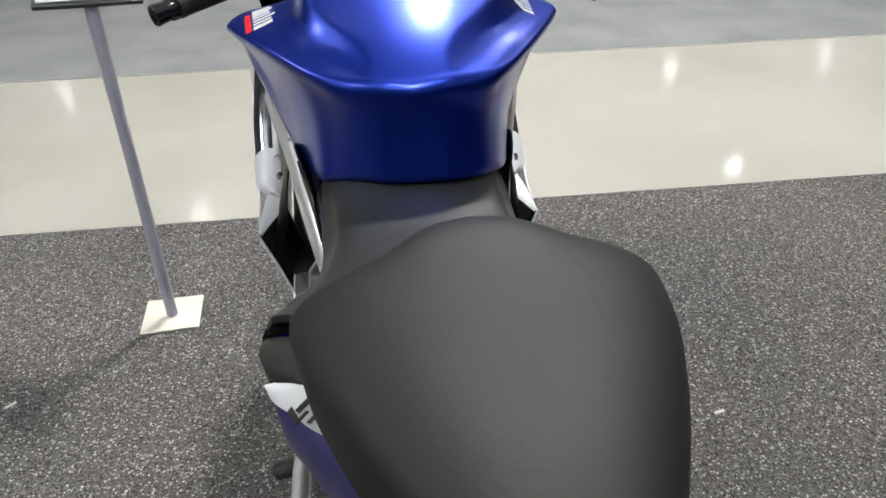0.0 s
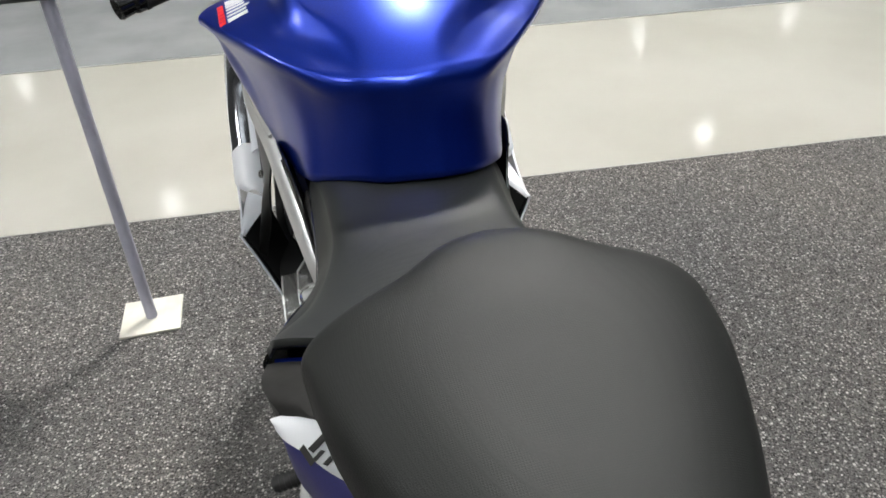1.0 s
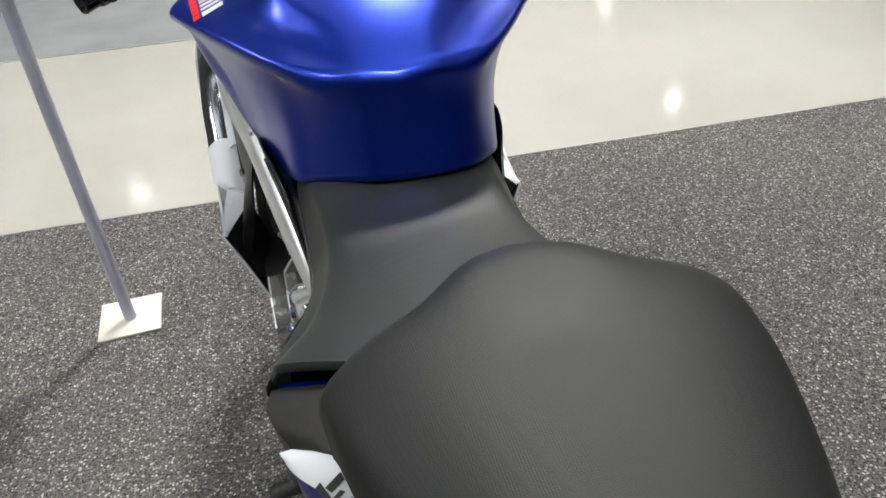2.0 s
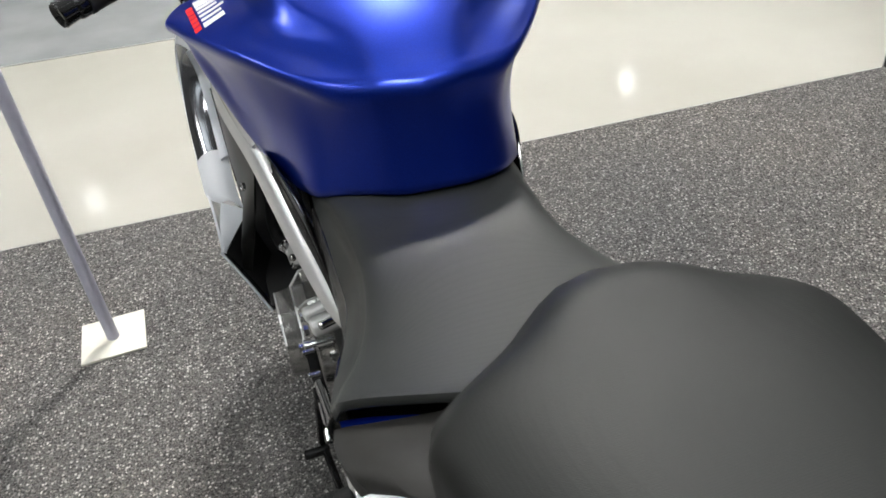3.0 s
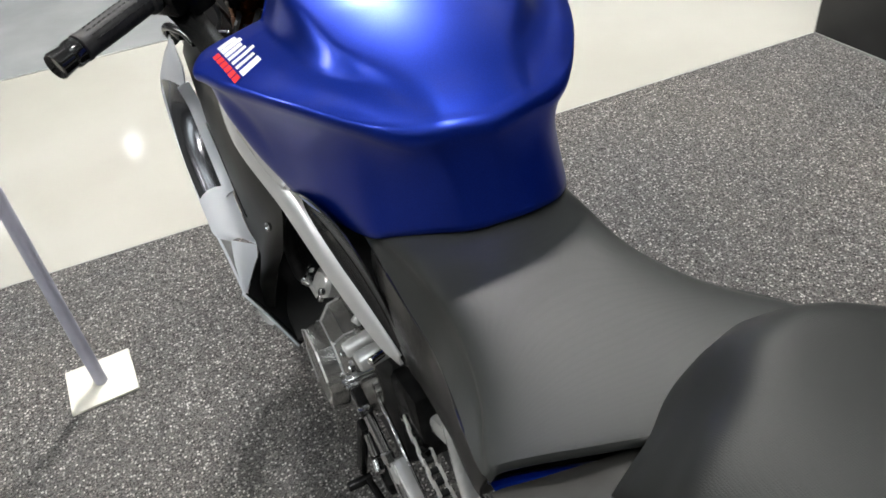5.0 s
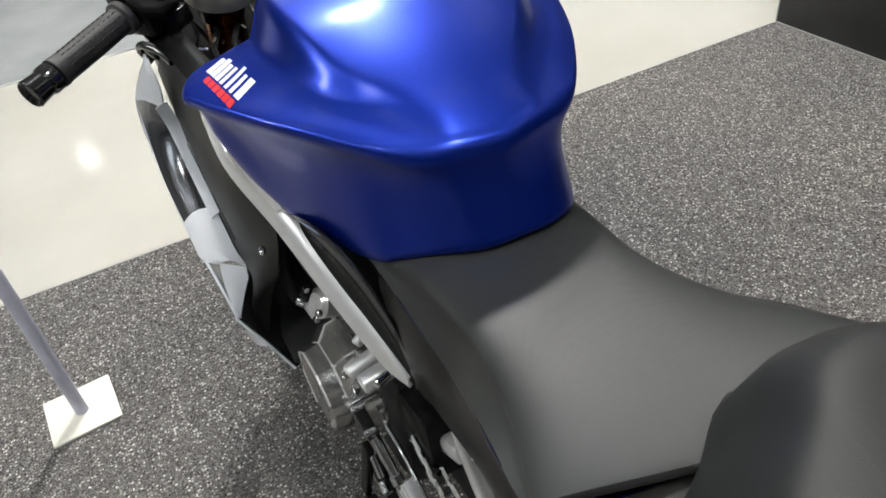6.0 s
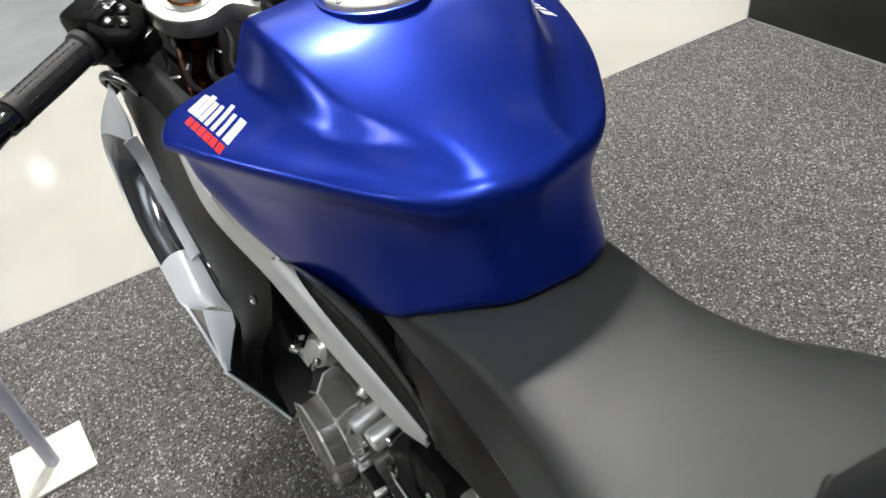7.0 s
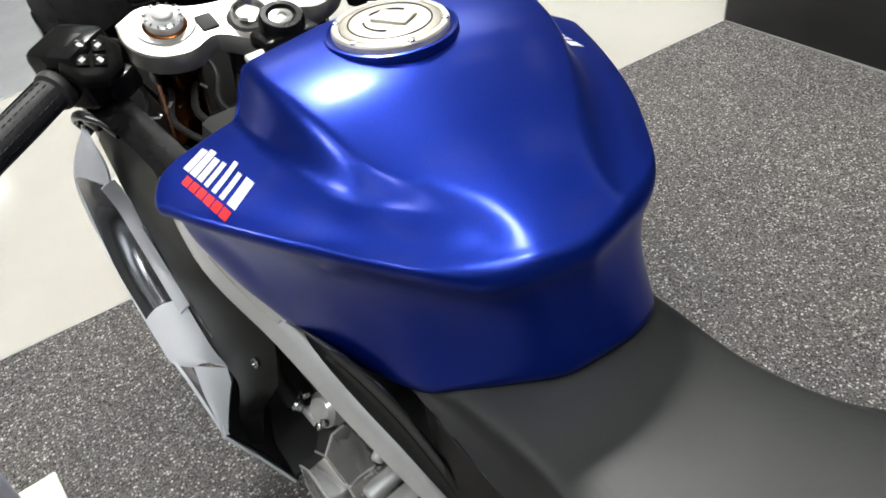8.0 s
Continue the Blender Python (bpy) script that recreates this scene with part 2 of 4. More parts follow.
def tube(points, r, sides=10, steps=5):
    """A bent pipe or cable."""
    pts = spline(points, steps)
    bm, rings = bmesh.new(), []
    for i, p in enumerate(pts):
        d = pts[min(i + 1, len(pts) - 1)] - pts[max(i - 1, 0)]
        turn = axis_turn(d)
        rings.append([bm.verts.new(p + turn @ Vector((r * math.cos(2 * math.pi * k / sides), r * math.sin(2 * math.pi * k / sides), 0))) for k in range(sides)])
    for a, b in zip(rings, rings[1:]):
        for k in range(sides):
            bm.faces.new((a[k], a[(k + 1) % sides], b[(k + 1) % sides], b[k]))
    bm.faces.new(rings[0][::-1]), bm.faces.new(rings[-1])
    return bm


def sheet(rows, thick=0.0, closed=False):
    """A skin through rows of points (all of one length), thickened inwards where asked."""
    bm = bmesh.new()
    grid = [[bm.verts.new(p) for p in row] for row in rows]
    n = len(grid[0])
    for a, b in zip(grid, grid[1:]):
        for k in range(n if closed else n - 1):
            quad = [a[k], a[(k + 1) % n], b[(k + 1) % n], b[k]]
            if len(set(quad)) == 4:
                bm.faces.new(quad)
    if thick:
        bmesh.ops.remove_doubles(bm, verts=bm.verts, dist=1e-5)
        bmesh.ops.recalc_face_normals(bm, faces=bm.faces)
        bmesh.ops.solidify(bm, geom=bm.faces[:], thickness=thick)
    return bm


def band(edge_a, edge_b, across=4, steps=6, bulge=(0, 0, 0), thick=0.003, curve=1.0):
    """A panel between two edges, bowed outwards by bulge in its middle."""
    a, b = spline(edge_a, steps), spline(edge_b, steps)
    n = max(len(a), len(b))

    def at(line, f):
        x = f * (len(line) - 1)
        i = min(int(x), len(line) - 2)
        return line[i].lerp(line[i + 1], x - i)
    rows = []
    for i in range(n):
        p, q = at(a, i / (n - 1)), at(b, i / (n - 1))
        rows.append([p.lerp(q, k / across) + Vector(bulge) * (math.sin(math.pi * k / across) ** curve) for k in range(across + 1)])
    return sheet(rows, thick)


def mirror(bm):
    """The same form on the other side of the bike's middle plane."""
    bmesh.ops.scale(bm, vec=(-1, 1, 1), verts=bm.verts)
    bmesh.ops.reverse_faces(bm, faces=bm.faces)
    return bm


def interp(x, table):
    xs, ys = zip(*table)
    return float(np.interp(x, xs, ys))


def smoothstep(a, b, x):
    t = min(1.0, max(0.0, (x - a) / (b - a)))
    return t * t * (3 - 2 * t)


# ---------------------------------------------------------------- the hall
def slab(name, x0, x1, y0, y1, z0, z1, material, label, category, bevel=0.0):
    ob = part(name, box((x1 - x0, y1 - y0, z1 - z0), ((x0 + x1) / 2, (y0 + y1) / 2, (z0 + z1) / 2), bevel), material, smooth=0)
    return tagged(ob, label, category, kind="structure")


CARPET_X0, CARPET_EDGE, WALL_X, STRIP_Y = -6.0, 2.83, 2.82, 4.48
slab("floor", -HALL_X, HALL_X, HALL_Y0, HALL_Y1, -0.2, -0.008, CONCRETE, "grey polished concrete hall floor", "floor")
slab("floor_white", -HALL_X, HALL_X, CARPET_EDGE - 0.3, STRIP_Y, -0.008, -0.003, WHITE_FLOOR, "glossy cream white aisle floor", "floor")
slab("floor_carpet", CARPET_X0, WALL_X + 0.05, -6.0, CARPET_EDGE, -0.008, 0.0, CARPET, "dark grey speckled rubber matting of the stand", "floor")
slab("trim_carpet_edge", CARPET_X0, WALL_X + 0.05, CARPET_EDGE, CARPET_EDGE + 0.006, -0.003, 0.001, TRIM, "thin metal edge strip along the matting", "trim")
slab("trim_floor_joint", -HALL_X, HALL_X, STRIP_Y, STRIP_Y + 0.012, -0.008, -0.001, TRIM, "thin metal strip between white floor and concrete", "trim")
slab("wall_black", WALL_X, WALL_X + 0.05, -6.0, CARPET_EDGE - 0.004, 0.0, 2.4, BLACK_WALL, "matt black partition wall standing on the matting", "wall", 0.003)
slab("trim_wall_foot", WALL_X - 0.006, WALL_X, -6.0, CARPET_EDGE - 0.01, 0.0, 0.006, TRIM, "thin metal strip at the foot of the black wall", "trim")
slab("trim_wall_edge", WALL_X, WALL_X + 0.05, CARPET_EDGE - 0.004, CARPET_EDGE, 0.0, 2.4, TRIM, "light metal edge of the black wall", "trim")
# Out of view; added so that the tank's rear has something dark to reflect.
slab("wall_added_back", -6.0, WALL_X + 0.05, -3.05, -3.0, 0.0, 2.4, BLACK_WALL, "matt black partition wall added unseen behind the stand, darkening reflections", "wall", 0.003)
slab("wall_north", -HALL_X, HALL_X, HALL_Y1, HALL_Y1 + 0.2, -0.2, HALL_H, HALL_WALL, "plain light grey hall wall", "wall")
slab("wall_south", -HALL_X, HALL_X, HALL_Y0 - 0.2, HALL_Y0, -0.2, HALL_H, HALL_WALL, "plain light grey hall wall", "wall")
slab("wall_west", -HALL_X - 0.2, -HALL_X, HALL_Y0, HALL_Y1, -0.2, HALL_H, HALL_WALL, "plain light grey hall wall", "wall")
slab("wall_east", HALL_X, HALL_X + 0.2, HALL_Y0, HALL_Y1, -0.2, HALL_H, HALL_WALL, "plain light grey hall wall", "wall")
slab("ceiling", -HALL_X - 0.2, HALL_X + 0.2, HALL_Y0 - 0.2, HALL_Y1 + 0.2, HALL_H, HALL_H + 0.2, HALL_ROOF, "mid grey hall ceiling", "ceiling")


def ceiling_lamp(place, size, glass, group):
    lamp = thing("ceiling_lamp", place, "white ceiling panel lamp out of view, switched on", "lamp", group)
    part("housing", box((size[0] + 0.08, size[1] + 0.08, 0.06), (0, 0, 0.04), 0.01), TRIM, lamp)
    part("mount", box((0.12, 0.12, 0.06), (0, 0, 0.09)), TRIM, lamp)
    part("diffuser", box((size[0], size[1], 0.02), (0, 0, 0.0), 0.004), glass, lamp, "glowing white diffuser")
    return lamp


panel = ceiling_lamp((-3.0, 14.5, HALL_H - 0.12), (0.3, 0.3), LAMP_GLASS, "ceiling panel lamps")
for x, y in ((-0.6, 16.4), (8.7, 15.0), (9.9, 21.9), (-8.3, 22.7), (15.2, 22.5), (4.5, 23.0), (-9.5, 9.5), (11.5, 7.5)):
    copy_thing(panel, pose(x, y, HALL_H - 0.12))
# Large unseen panels, added as soft fill and to brighten metal reflections.
soft = ceiling_lamp((8.6, 0.4, HALL_H - 0.12), (2.4, 2.4), SOFT_FILL_GLASS, "large ceiling lamps")
for x, y in ((6.4, 7.6), (2.4, 10.8), (-4.6, 3.0), (-6.8, -0.6), (0.6, -2.0)):
    copy_thing(soft, pose(x, y, HALL_H - 0.12))
ceiling_lamp((1.9, 4.8, HALL_H - 0.12), (0.64, 0.54), KEY_GLASS, "bright ceiling lamps")
ceiling_lamp((4.3, 7.6, HALL_H - 0.12), (0.4, 0.3), KEY_GLASS, "bright ceiling lamps")
# Unseen lamps added to fill the seat's shade and the bike's left side.
ceiling_lamp((1.3, -0.5, HALL_H - 0.12), (0.82, 0.56), SIDE_FILL_GLASS, "bright ceiling lamps")
ceiling_lamp((-8.0, 4.0, HALL_H - 0.12), (1.25, 0.95), SIDE_FILL_GLASS, "bright ceiling lamps")
ceiling_lamp((-3.0, -0.4, HALL_H - 0.12), (0.5, 0.4), SIDE_FILL_GLASS, "bright ceiling lamps")
# Grid of unseen tubes, made up for even fill and glints on the metal.
fill_tubes = ceiling_lamp((-9.0, -6.0, HALL_H - 0.12), (1.5, 0.08), TUBE_FILL_GLASS, "rows of tube lamps")
for i in range(7):
    for j in range(6):
        if (i, j) != (0, 0):
            copy_thing(fill_tubes, pose(-9.0 + 2.8 * i, -6.0 + 2.5 * j, HALL_H - 0.12))


# ---------------------------------------------------------------- sign stand on the matting
def sign_stand(place, turn):
    stand = thing("sign_stand", place, "slim grey sign stand with a square cream base plate", "sign stand", turn=turn)
    part("base_plate", box((0.152, 0.152, 0.008), (0, 0, 0.004), 0.003), STAND_CREAM, stand, "cream painted square steel plate")
    part("pole", rod((0, -0.005, 0.008), (0, -0.005, 0.85), 0.0145, 20, 0.001), STAND_GREY, stand, "grey lilac round tube")
    tilt = Euler((radians(35), 0, 0)).to_matrix()
    part("sign_frame", box((0.225, 0.31, 0.012), Vector((0, 0.10, 0.922)), 0.003, tilt), SIGN_DARK, stand, "dark sign frame")
    part("sign_sheet", box((0.205, 0.29, 0.002), Vector((0, 0.10, 0.922)) + tilt @ Vector((0, 0, 0.0075)), 0, tilt), DECAL_WHITE, stand, "white sheet", smooth=0)


sign_stand((0.101, 2.303, 0.0), 4.5)

for x, y, turn, name in ((1.41, 1.755, 20, "paper_scrap"), (-0.21, 1.99, 50, "paper_scrap")):
    scrap = part(name, box((0.028, 0.008, 0.0016), (0, 0, 0), 0.0006, Euler((0.05, 0.08, 0)).to_matrix()), PAPER)
    scrap.matrix_basis = pose(x, y, 0.0018, 0, 0, turn)
    tagged(scrap, "small white paper scrap lying on the dark matting", "litter")


# ---------------------------------------------------------------- the motorcycle
# Places below are in its own frame: x across (right +), y ahead, z up; its origin stands on the floor under the tank.
SHIFT = Vector((0, 1.68, 0))
bike = thing("motorcycle", (0.723, 1.68, 0), "satin blue sports motorcycle with dark grey seats, parked upright", "motorcycle", turn=2.0)

TANK_MID = [(1.38, 0.90), (1.40, 0.922), (1.43, 0.943), (1.47, 0.965), (1.53, 0.991), (1.58, 1.008), (1.65, 1.015), (1.72, 1.008)]
TANK_RIM = [(1.38, 0.915), (1.44, 0.925), (1.515, 0.935), (1.65, 0.939), (1.72, 0.94)]
OUTLINE = [(0, 1.391), (-0.04, 1.396), (-0.075, 1.409), (-0.105, 1.435), (-0.132, 1.470), (-0.165, 1.517), (-0.200, 1.585), (-0.221, 1.635),
           (-0.226, 1.655), (-0.208, 1.684), (-0.17, 1.696), (-0.122, 1.688), (-0.06, 1.690), (0, 1.705)]
FOOT_LEFT = [(0, 1.380, 0.812), (-0.035, 1.386, 0.811), (-0.07, 1.412, 0.805), (-0.10, 1.444, 0.793), (-0.12, 1.472, 0.783), (-0.14, 1.55, 0.769),
             (-0.155, 1.625, 0.763), (-0.18, 1.68, 0.80), (-0.193, 1.70, 0.84), (-0.185, 1.705, 0.85), (-0.15, 1.70, 0.85), (-0.11, 1.70, 0.85), (-0.06, 1.70, 0.85), (0, 1.71, 0.85)]
FOOT_RIGHT = [(0, 1.380, 0.812), (0.038, 1.379, 0.812), (0.072, 1.391, 0.808), (0.098, 1.420, 0.799), (0.120, 1.462, 0.786), (0.142, 1.545, 0.770)] + [(-x, y, z) for x, y, z in FOOT_LEFT[6:]]


def eased(x, table):
    """Smooth interpolation in a table of (x, value)."""
    xs, ys = [p[0] for p in table], [p[1] for p in table]
    i = min(max(int(np.searchsorted(xs, x)) - 1, 0), len(xs) - 2)
    x0, x1, h = xs[i], xs[i + 1], xs[i + 1] - xs[i]
    slope = [(ys[min(k + 1, len(ys) - 1)] - ys[max(k - 1, 0)]) / (xs[min(k + 1, len(xs) - 1)] - xs[max(k - 1, 0)]) for k in (i, i + 1)]
    t = min(1.0, max(0.0, (x - x0) / h))
    return (2 * t ** 3 - 3 * t * t + 1) * ys[i] + (t ** 3 - 2 * t * t + t) * h * slope[0] + (3 * t * t - 2 * t ** 3) * ys[i + 1] + (t ** 3 - t * t) * h * slope[1]


HUB_Y = 1.575
STEP_LINE = [(1.40, 0.040), (1.42, 0.042), (1.44, 0.047), (1.46, 0.057), (1.48, 0.073), (1.50, 0.090), (1.525, 0.104), (1.56, 0.112), (1.60, 0.117), (1.64, 0.119), (1.70, 0.113)]
TANK_WIDE = sorted((y, -x) for x, y in OUTLINE[:9])


def tank_height(x, y):
    """The tank's upper skin: convex across and along, with a pocket pressed into each side towards the front."""
    a = abs(x)
    wide = max(0.03, eased(min(max(y, 1.391), 1.655), TANK_WIDE))
    press = 0.037 * smoothstep(1.45, 1.65, y) + 0.005 * smoothstep(1.395, 1.44, y)
    edge = eased(y, TANK_RIM) + press
    mid = eased(y, TANK_MID)
    f = min(1.05, a / wide)
    z = mid - max(0.0, mid - edge) * f * f * (0.75 + 0.25 * f)
    s = eased(min(max(y, 1.40), 1.70), STEP_LINE) + (0.032 * smoothstep(1.49, 1.62, y) if x > 0 else 0.0)
    z -= press * smoothstep(s - 0.006, s + 0.020, a)
    z -= 0.003 * math.sin(math.pi * smoothstep(s + 0.004, wide, a)) * smoothstep(1.40, 1.47, y)
    return z - 0.30 * max(0.0, y - 1.69)


def fuel_tank():
    half, foot = spline([(x, y, 0) for x, y in OUTLINE], 8), spline(FOOT_LEFT, 8)
    for _ in range(40):
        half = [p if i in (0, len(half) - 1) or p.y > 1.60 else (half[i - 1] + 2 * p + half[i + 1]) / 4 for i, p in enumerate(half)]
    swell = [smoothstep(0.04, 0.10, -p.x) * smoothstep(1.70, 1.64, p.y) for p in half]
    full = half + [Vector((-p.x + 0.006 * k, p.y - 0.003 * k, p.z)) for p, k in list(zip(half, swell))[-2:0:-1]]
    base = foot + spline(FOOT_RIGHT, 8)[-2:0:-1]
    hub = Vector((0, HUB_Y, 0))
    soft = [0.0045 + 0.009 * smoothstep(0.125, 0.07, abs(p.x)) * smoothstep(1.6, 1.45, p.y) for p in full]
    rows = []
    for i in range(57):
        r = max(0.001, i / 56)
        row = []
        for p, e in zip(full, soft):
            q = hub + (p - hub) * r * (1 - e / (p - hub).length)
            row.append(Vector((q.x, q.y, tank_height(q.x, q.y))))
        rows.append(row)
    shoulder = rows[-1]
    for i in range(1, 7):
        a = math.pi / 2 * i / 6
        row = []
        for p, q, e in zip(full, shoulder, soft):
            out = (p - hub).normalized()
            row.append(Vector((q.x + out.x * e * math.sin(a), q.y + out.y * e * math.sin(a), q.z - 0.3 * e * math.sin(a) - e * (1 - math.cos(a)))))
        rows.append(row)
    rows.append([p - (p - Vector((0, 1.6, p.z))).normalized() * 0.001 - Vector((0, 0, 0.005)) for p in rows[-1]])
    top = rows[-1]
    for i in range(1, 15):
        t = i / 14
        row = []
        for p, q in zip(top, base):
            v = p.lerp(q, t)
            inward = (Vector((0, 1.6, 0)) - Vector((v.x, v.y, 0))).normalized()
            hollow = 0.005 + 0.011 * smoothstep(0.05, 0.12, abs(v.x))
            row.append(v + inward * hollow * math.sin(math.pi * t ** 0.75) ** 1.1 * smoothstep(1.69, 1.64, v.y))
        rows.append(row)
    rows.append([Vector((q.x * 0.97, 1.6 + (q.y - 1.6) * 0.975, q.z - 0.005)) for q in base])
    bm = sheet(rows, 0, closed=True)
    bm.verts.ensure_lookup_table()
    return part("fuel_tank", bm, BLUE, bike, "satin metallic blue fuel tank", smooth=70)


tank = fuel_tank()


def on_tank(x, y, lift):
    return Vector((x, y, tank_height(x, y) + lift))


# fuel cap: flange ring, lid and lock flap, tilted back with the deck
cap_at, cap_up = on_tank(0.0, 1.628, 0.0), Vector((0, -0.015, 1)).normalized()
part("recess_ring", lathe([(-0.006, 0.0575), (0.0005, 0.0565), (0.0012, 0.054), (-0.001, 0.0505)], cap_at, cap_up, 48, False), BLUE, tank)
part("cap_ring", lathe([(-0.004, 0.0500), (0.004, 0.0500), (0.0055, 0.0487), (0.0055, 0.0442), (0.0035, 0.0430)], cap_at, cap_up, 48, False), CAP, tank, "pale alloy cap flange")
lid = part("fuel_cap", lathe([(-0.004, 0.0425), (0.0045, 0.0425), (0.006, 0.0405), (0.0065, 0.03), (0.0065, 0.001)], cap_at, cap_up, 48), CAP, tank, "pale alloy fuel cap")
turn = axis_turn(cap_up)
part("lid_groove", lathe([(0, 0.0362), (0.0009, 0.0358), (0.0009, 0.0348), (0, 0.0344)], cap_at + cap_up * 0.006, cap_up, 48, False), DARK, tank, "dark ring groove in the lid")
for a0, a1 in ((0.4, 1.9), (2.6, 4.0)):
    arc = [cap_at + turn @ Vector((0.022 * math.cos(a0 + (a1 - a0) * i / 6), 0.022 * math.sin(a0 + (a1 - a0) * i / 6), 0.0066)) for i in range(7)]
    part("lid_mark", tube(arc, 0.0010, 6, 2), DARK, tank, "dark curved line on the lid")
part("lock_flap", box((0.022, 0.034, 0.004), cap_at + turn @ Vector((0.004, 0, 0.0075)), 0.0018, turn @ Euler((0, 0, 0.5)).to_matrix()), CAP, tank, "pale alloy lock flap")
for k in range(6):
    a = 2 * math.pi * (k + 0.3) / 6
    part("cap_screw", lathe([(0, 0.003), (0.0015, 0.003), (0.002, 0.002)], cap_at + turn @ Vector((0.0465 * math.cos(a), 0.0465 * math.sin(a), 0.0052)), cap_up, 10), CHROME, tank)

# badge on the side shelves: plain bars in white and red
def badge(side):
    o, n = Vector((-0.197, 1.668)), 7
    ahead = Vector((0.008, -0.083))           # along the word, towards the rear
    up = Vector((0.037, 0.017))               # towards the tank's middle
    for k in range(n):
        f, tall = (k + 0.08) / n, (0.62, 0.70, 0.60, 0.62, 0.78, 0.64, 0.66)[k]
        wide = (0.125, 0.12, 0.10, 0.075, 0.075, 0.075, 0.14)[k]
        rows = []
        for s in (0.0, 0.5, 1.0):
            row = []
            for w in (0.0, wide):
                q = o + ahead * (f + w) + up * (0.12 + tall * s)
                row.append(on_tank(side * -q.x, q.y, 0.0006))
            rows.append(row)
        part("badge_bar", sheet(rows, 0.0004), DECAL_WHITE, tank, "white badge bar")
    for k in range(6 if side < 0 else 0):
        f = 0.16 + 0.85 * k / 6
        rows = [[on_tank(side * -(o + ahead * g + up * v).x, (o + ahead * g + up * v).y, 0.0006) for v in (-0.16, 0.05)] for g in (f, f + 0.12)]
        part("badge_bar", sheet(rows, 0.0004), DECAL_RED, tank, "red badge bar")


badge(-1)
badge(1)

# rider's seat: y, middle height, half width, height of the widest line, seam half width, seam height
SEAT_ROWS = [
    (1.50, 0.790, 0.110, 0.772, 0.116, 0.766), (1.47, 0.795, 0.110, 0.774, 0.118, 0.767), (1.43, 0.804, 0.105, 0.778, 0.118, 0.760), (1.38, 0.806, 0.101, 0.779, 0.118, 0.750),
    (1.32, 0.798, 0.100, 0.778, 0.119, 0.745), (1.26, 0.801, 0.110, 0.780, 0.131, 0.760), (1.21, 0.810, 0.127, 0.786, 0.145, 0.780),
    (1.165, 0.822, 0.148, 0.800, 0.156, 0.797), (1.138, 0.830, 0.157, 0.812, 0.161, 0.807), (1.130, 0.833, 0.158, 0.816, 0.161, 0.811)]


def loft_table(table, steps):
    """Rows between the table's rows, eased."""
    return [tuple(v) for v in _ease(np.array(table, float), steps)]


def _ease(a, steps):
    out = []
    p = np.vstack([2 * a[0] - a[1], a, 2 * a[-1] - a[-2]])
    for i in range(1, len(p) - 2):
        for k in range(steps):
            t = k / steps
            out.append(0.5 * (2 * p[i] + (p[i + 1] - p[i - 1]) * t + (2 * p[i - 1] - 5 * p[i] + 4 * p[i + 1] - p[i + 2]) * t * t + (3 * p[i] - p[i - 1] - 3 * p[i + 1] + p[i + 2]) * t ** 3))
    out.append(a[-1])
    return out


def saddle_section(y, mid, w, edge, ws, zs, power, n=14):
    """Half a section from the middle to the seam, then mirrored."""
    pts = []
    for i in range(n + 1):
        a = math.pi / 2 * i / n
        pts.append((w * math.sin(a) ** (2 / power), edge + (mid - edge) * math.cos(a) ** (2 / power)))
    for f in (0.35, 0.7, 1.0):
        pts.append((w + (ws - w) * f, edge + (zs - edge) * f))
    left = [Vector((-x, y, z)) for x, z in pts]
    return [Vector((-p.x, p.y, p.z)) for p in left[::-1]] + left[1:]


def bowed(row, y, amount):
    """The seat's rear runs back towards the middle in a soft V."""
    k = smoothstep(1.27, 1.13, y) if y > 1.13 else 1.0
    return [Vector((p.x, p.y - amount * k * (1 - min(1.0, abs(p.x) / 0.16) ** 1.25) - 0.022 * k ** 5 * smoothstep(0.0, 0.13, p.x), p.z)) for p in row]


rows = [bowed(saddle_section(*r, 2.6), r[0], 0.056) for r in loft_table(SEAT_ROWS, 5)]
last = rows[-1]
rows.append([Vector((p.x * 0.995, p.y - 0.004, p.z - 0.004)) for p in last])
rows.append([Vector((p.x * 0.99, p.y - 0.002, p.z - 0.008)) for p in last])
rows.append([Vector((p.x * 0.97, p.y + 0.012, p.z - 0.011)) for p in last])
rows.append([Vector((p.x * 0.80, p.y + 0.030, p.z - 0.030)) for p in last])
seat = part("rider_seat", sheet(rows), SEAT, bike, "dark grey grained vinyl rider seat", smooth=70)

PILLION_ROWS = [
    (1.106, 0.836, 0.104, 0.831, 0.102, 0.826), (1.103, 0.846, 0.106, 0.838, 0.104, 0.828), (1.094, 0.868, 0.110, 0.852, 0.108, 0.832), (1.080, 0.896, 0.114, 0.868, 0.112, 0.838), (1.062, 0.920, 0.119, 0.882, 0.117, 0.846), (1.040, 0.938, 0.123, 0.893, 0.121, 0.856), (1.005, 0.944, 0.125, 0.900, 0.123, 0.868),
    (0.95, 0.947, 0.117, 0.902, 0.114, 0.876), (0.90, 0.947, 0.101, 0.903, 0.098, 0.880), (0.86, 0.946, 0.085, 0.904, 0.082, 0.884), (0.82, 0.943, 0.066, 0.905, 0.063, 0.888), (0.78, 0.936, 0.046, 0.905, 0.044, 0.890), (0.755, 0.922, 0.030, 0.902, 0.028, 0.891)]
rows = []
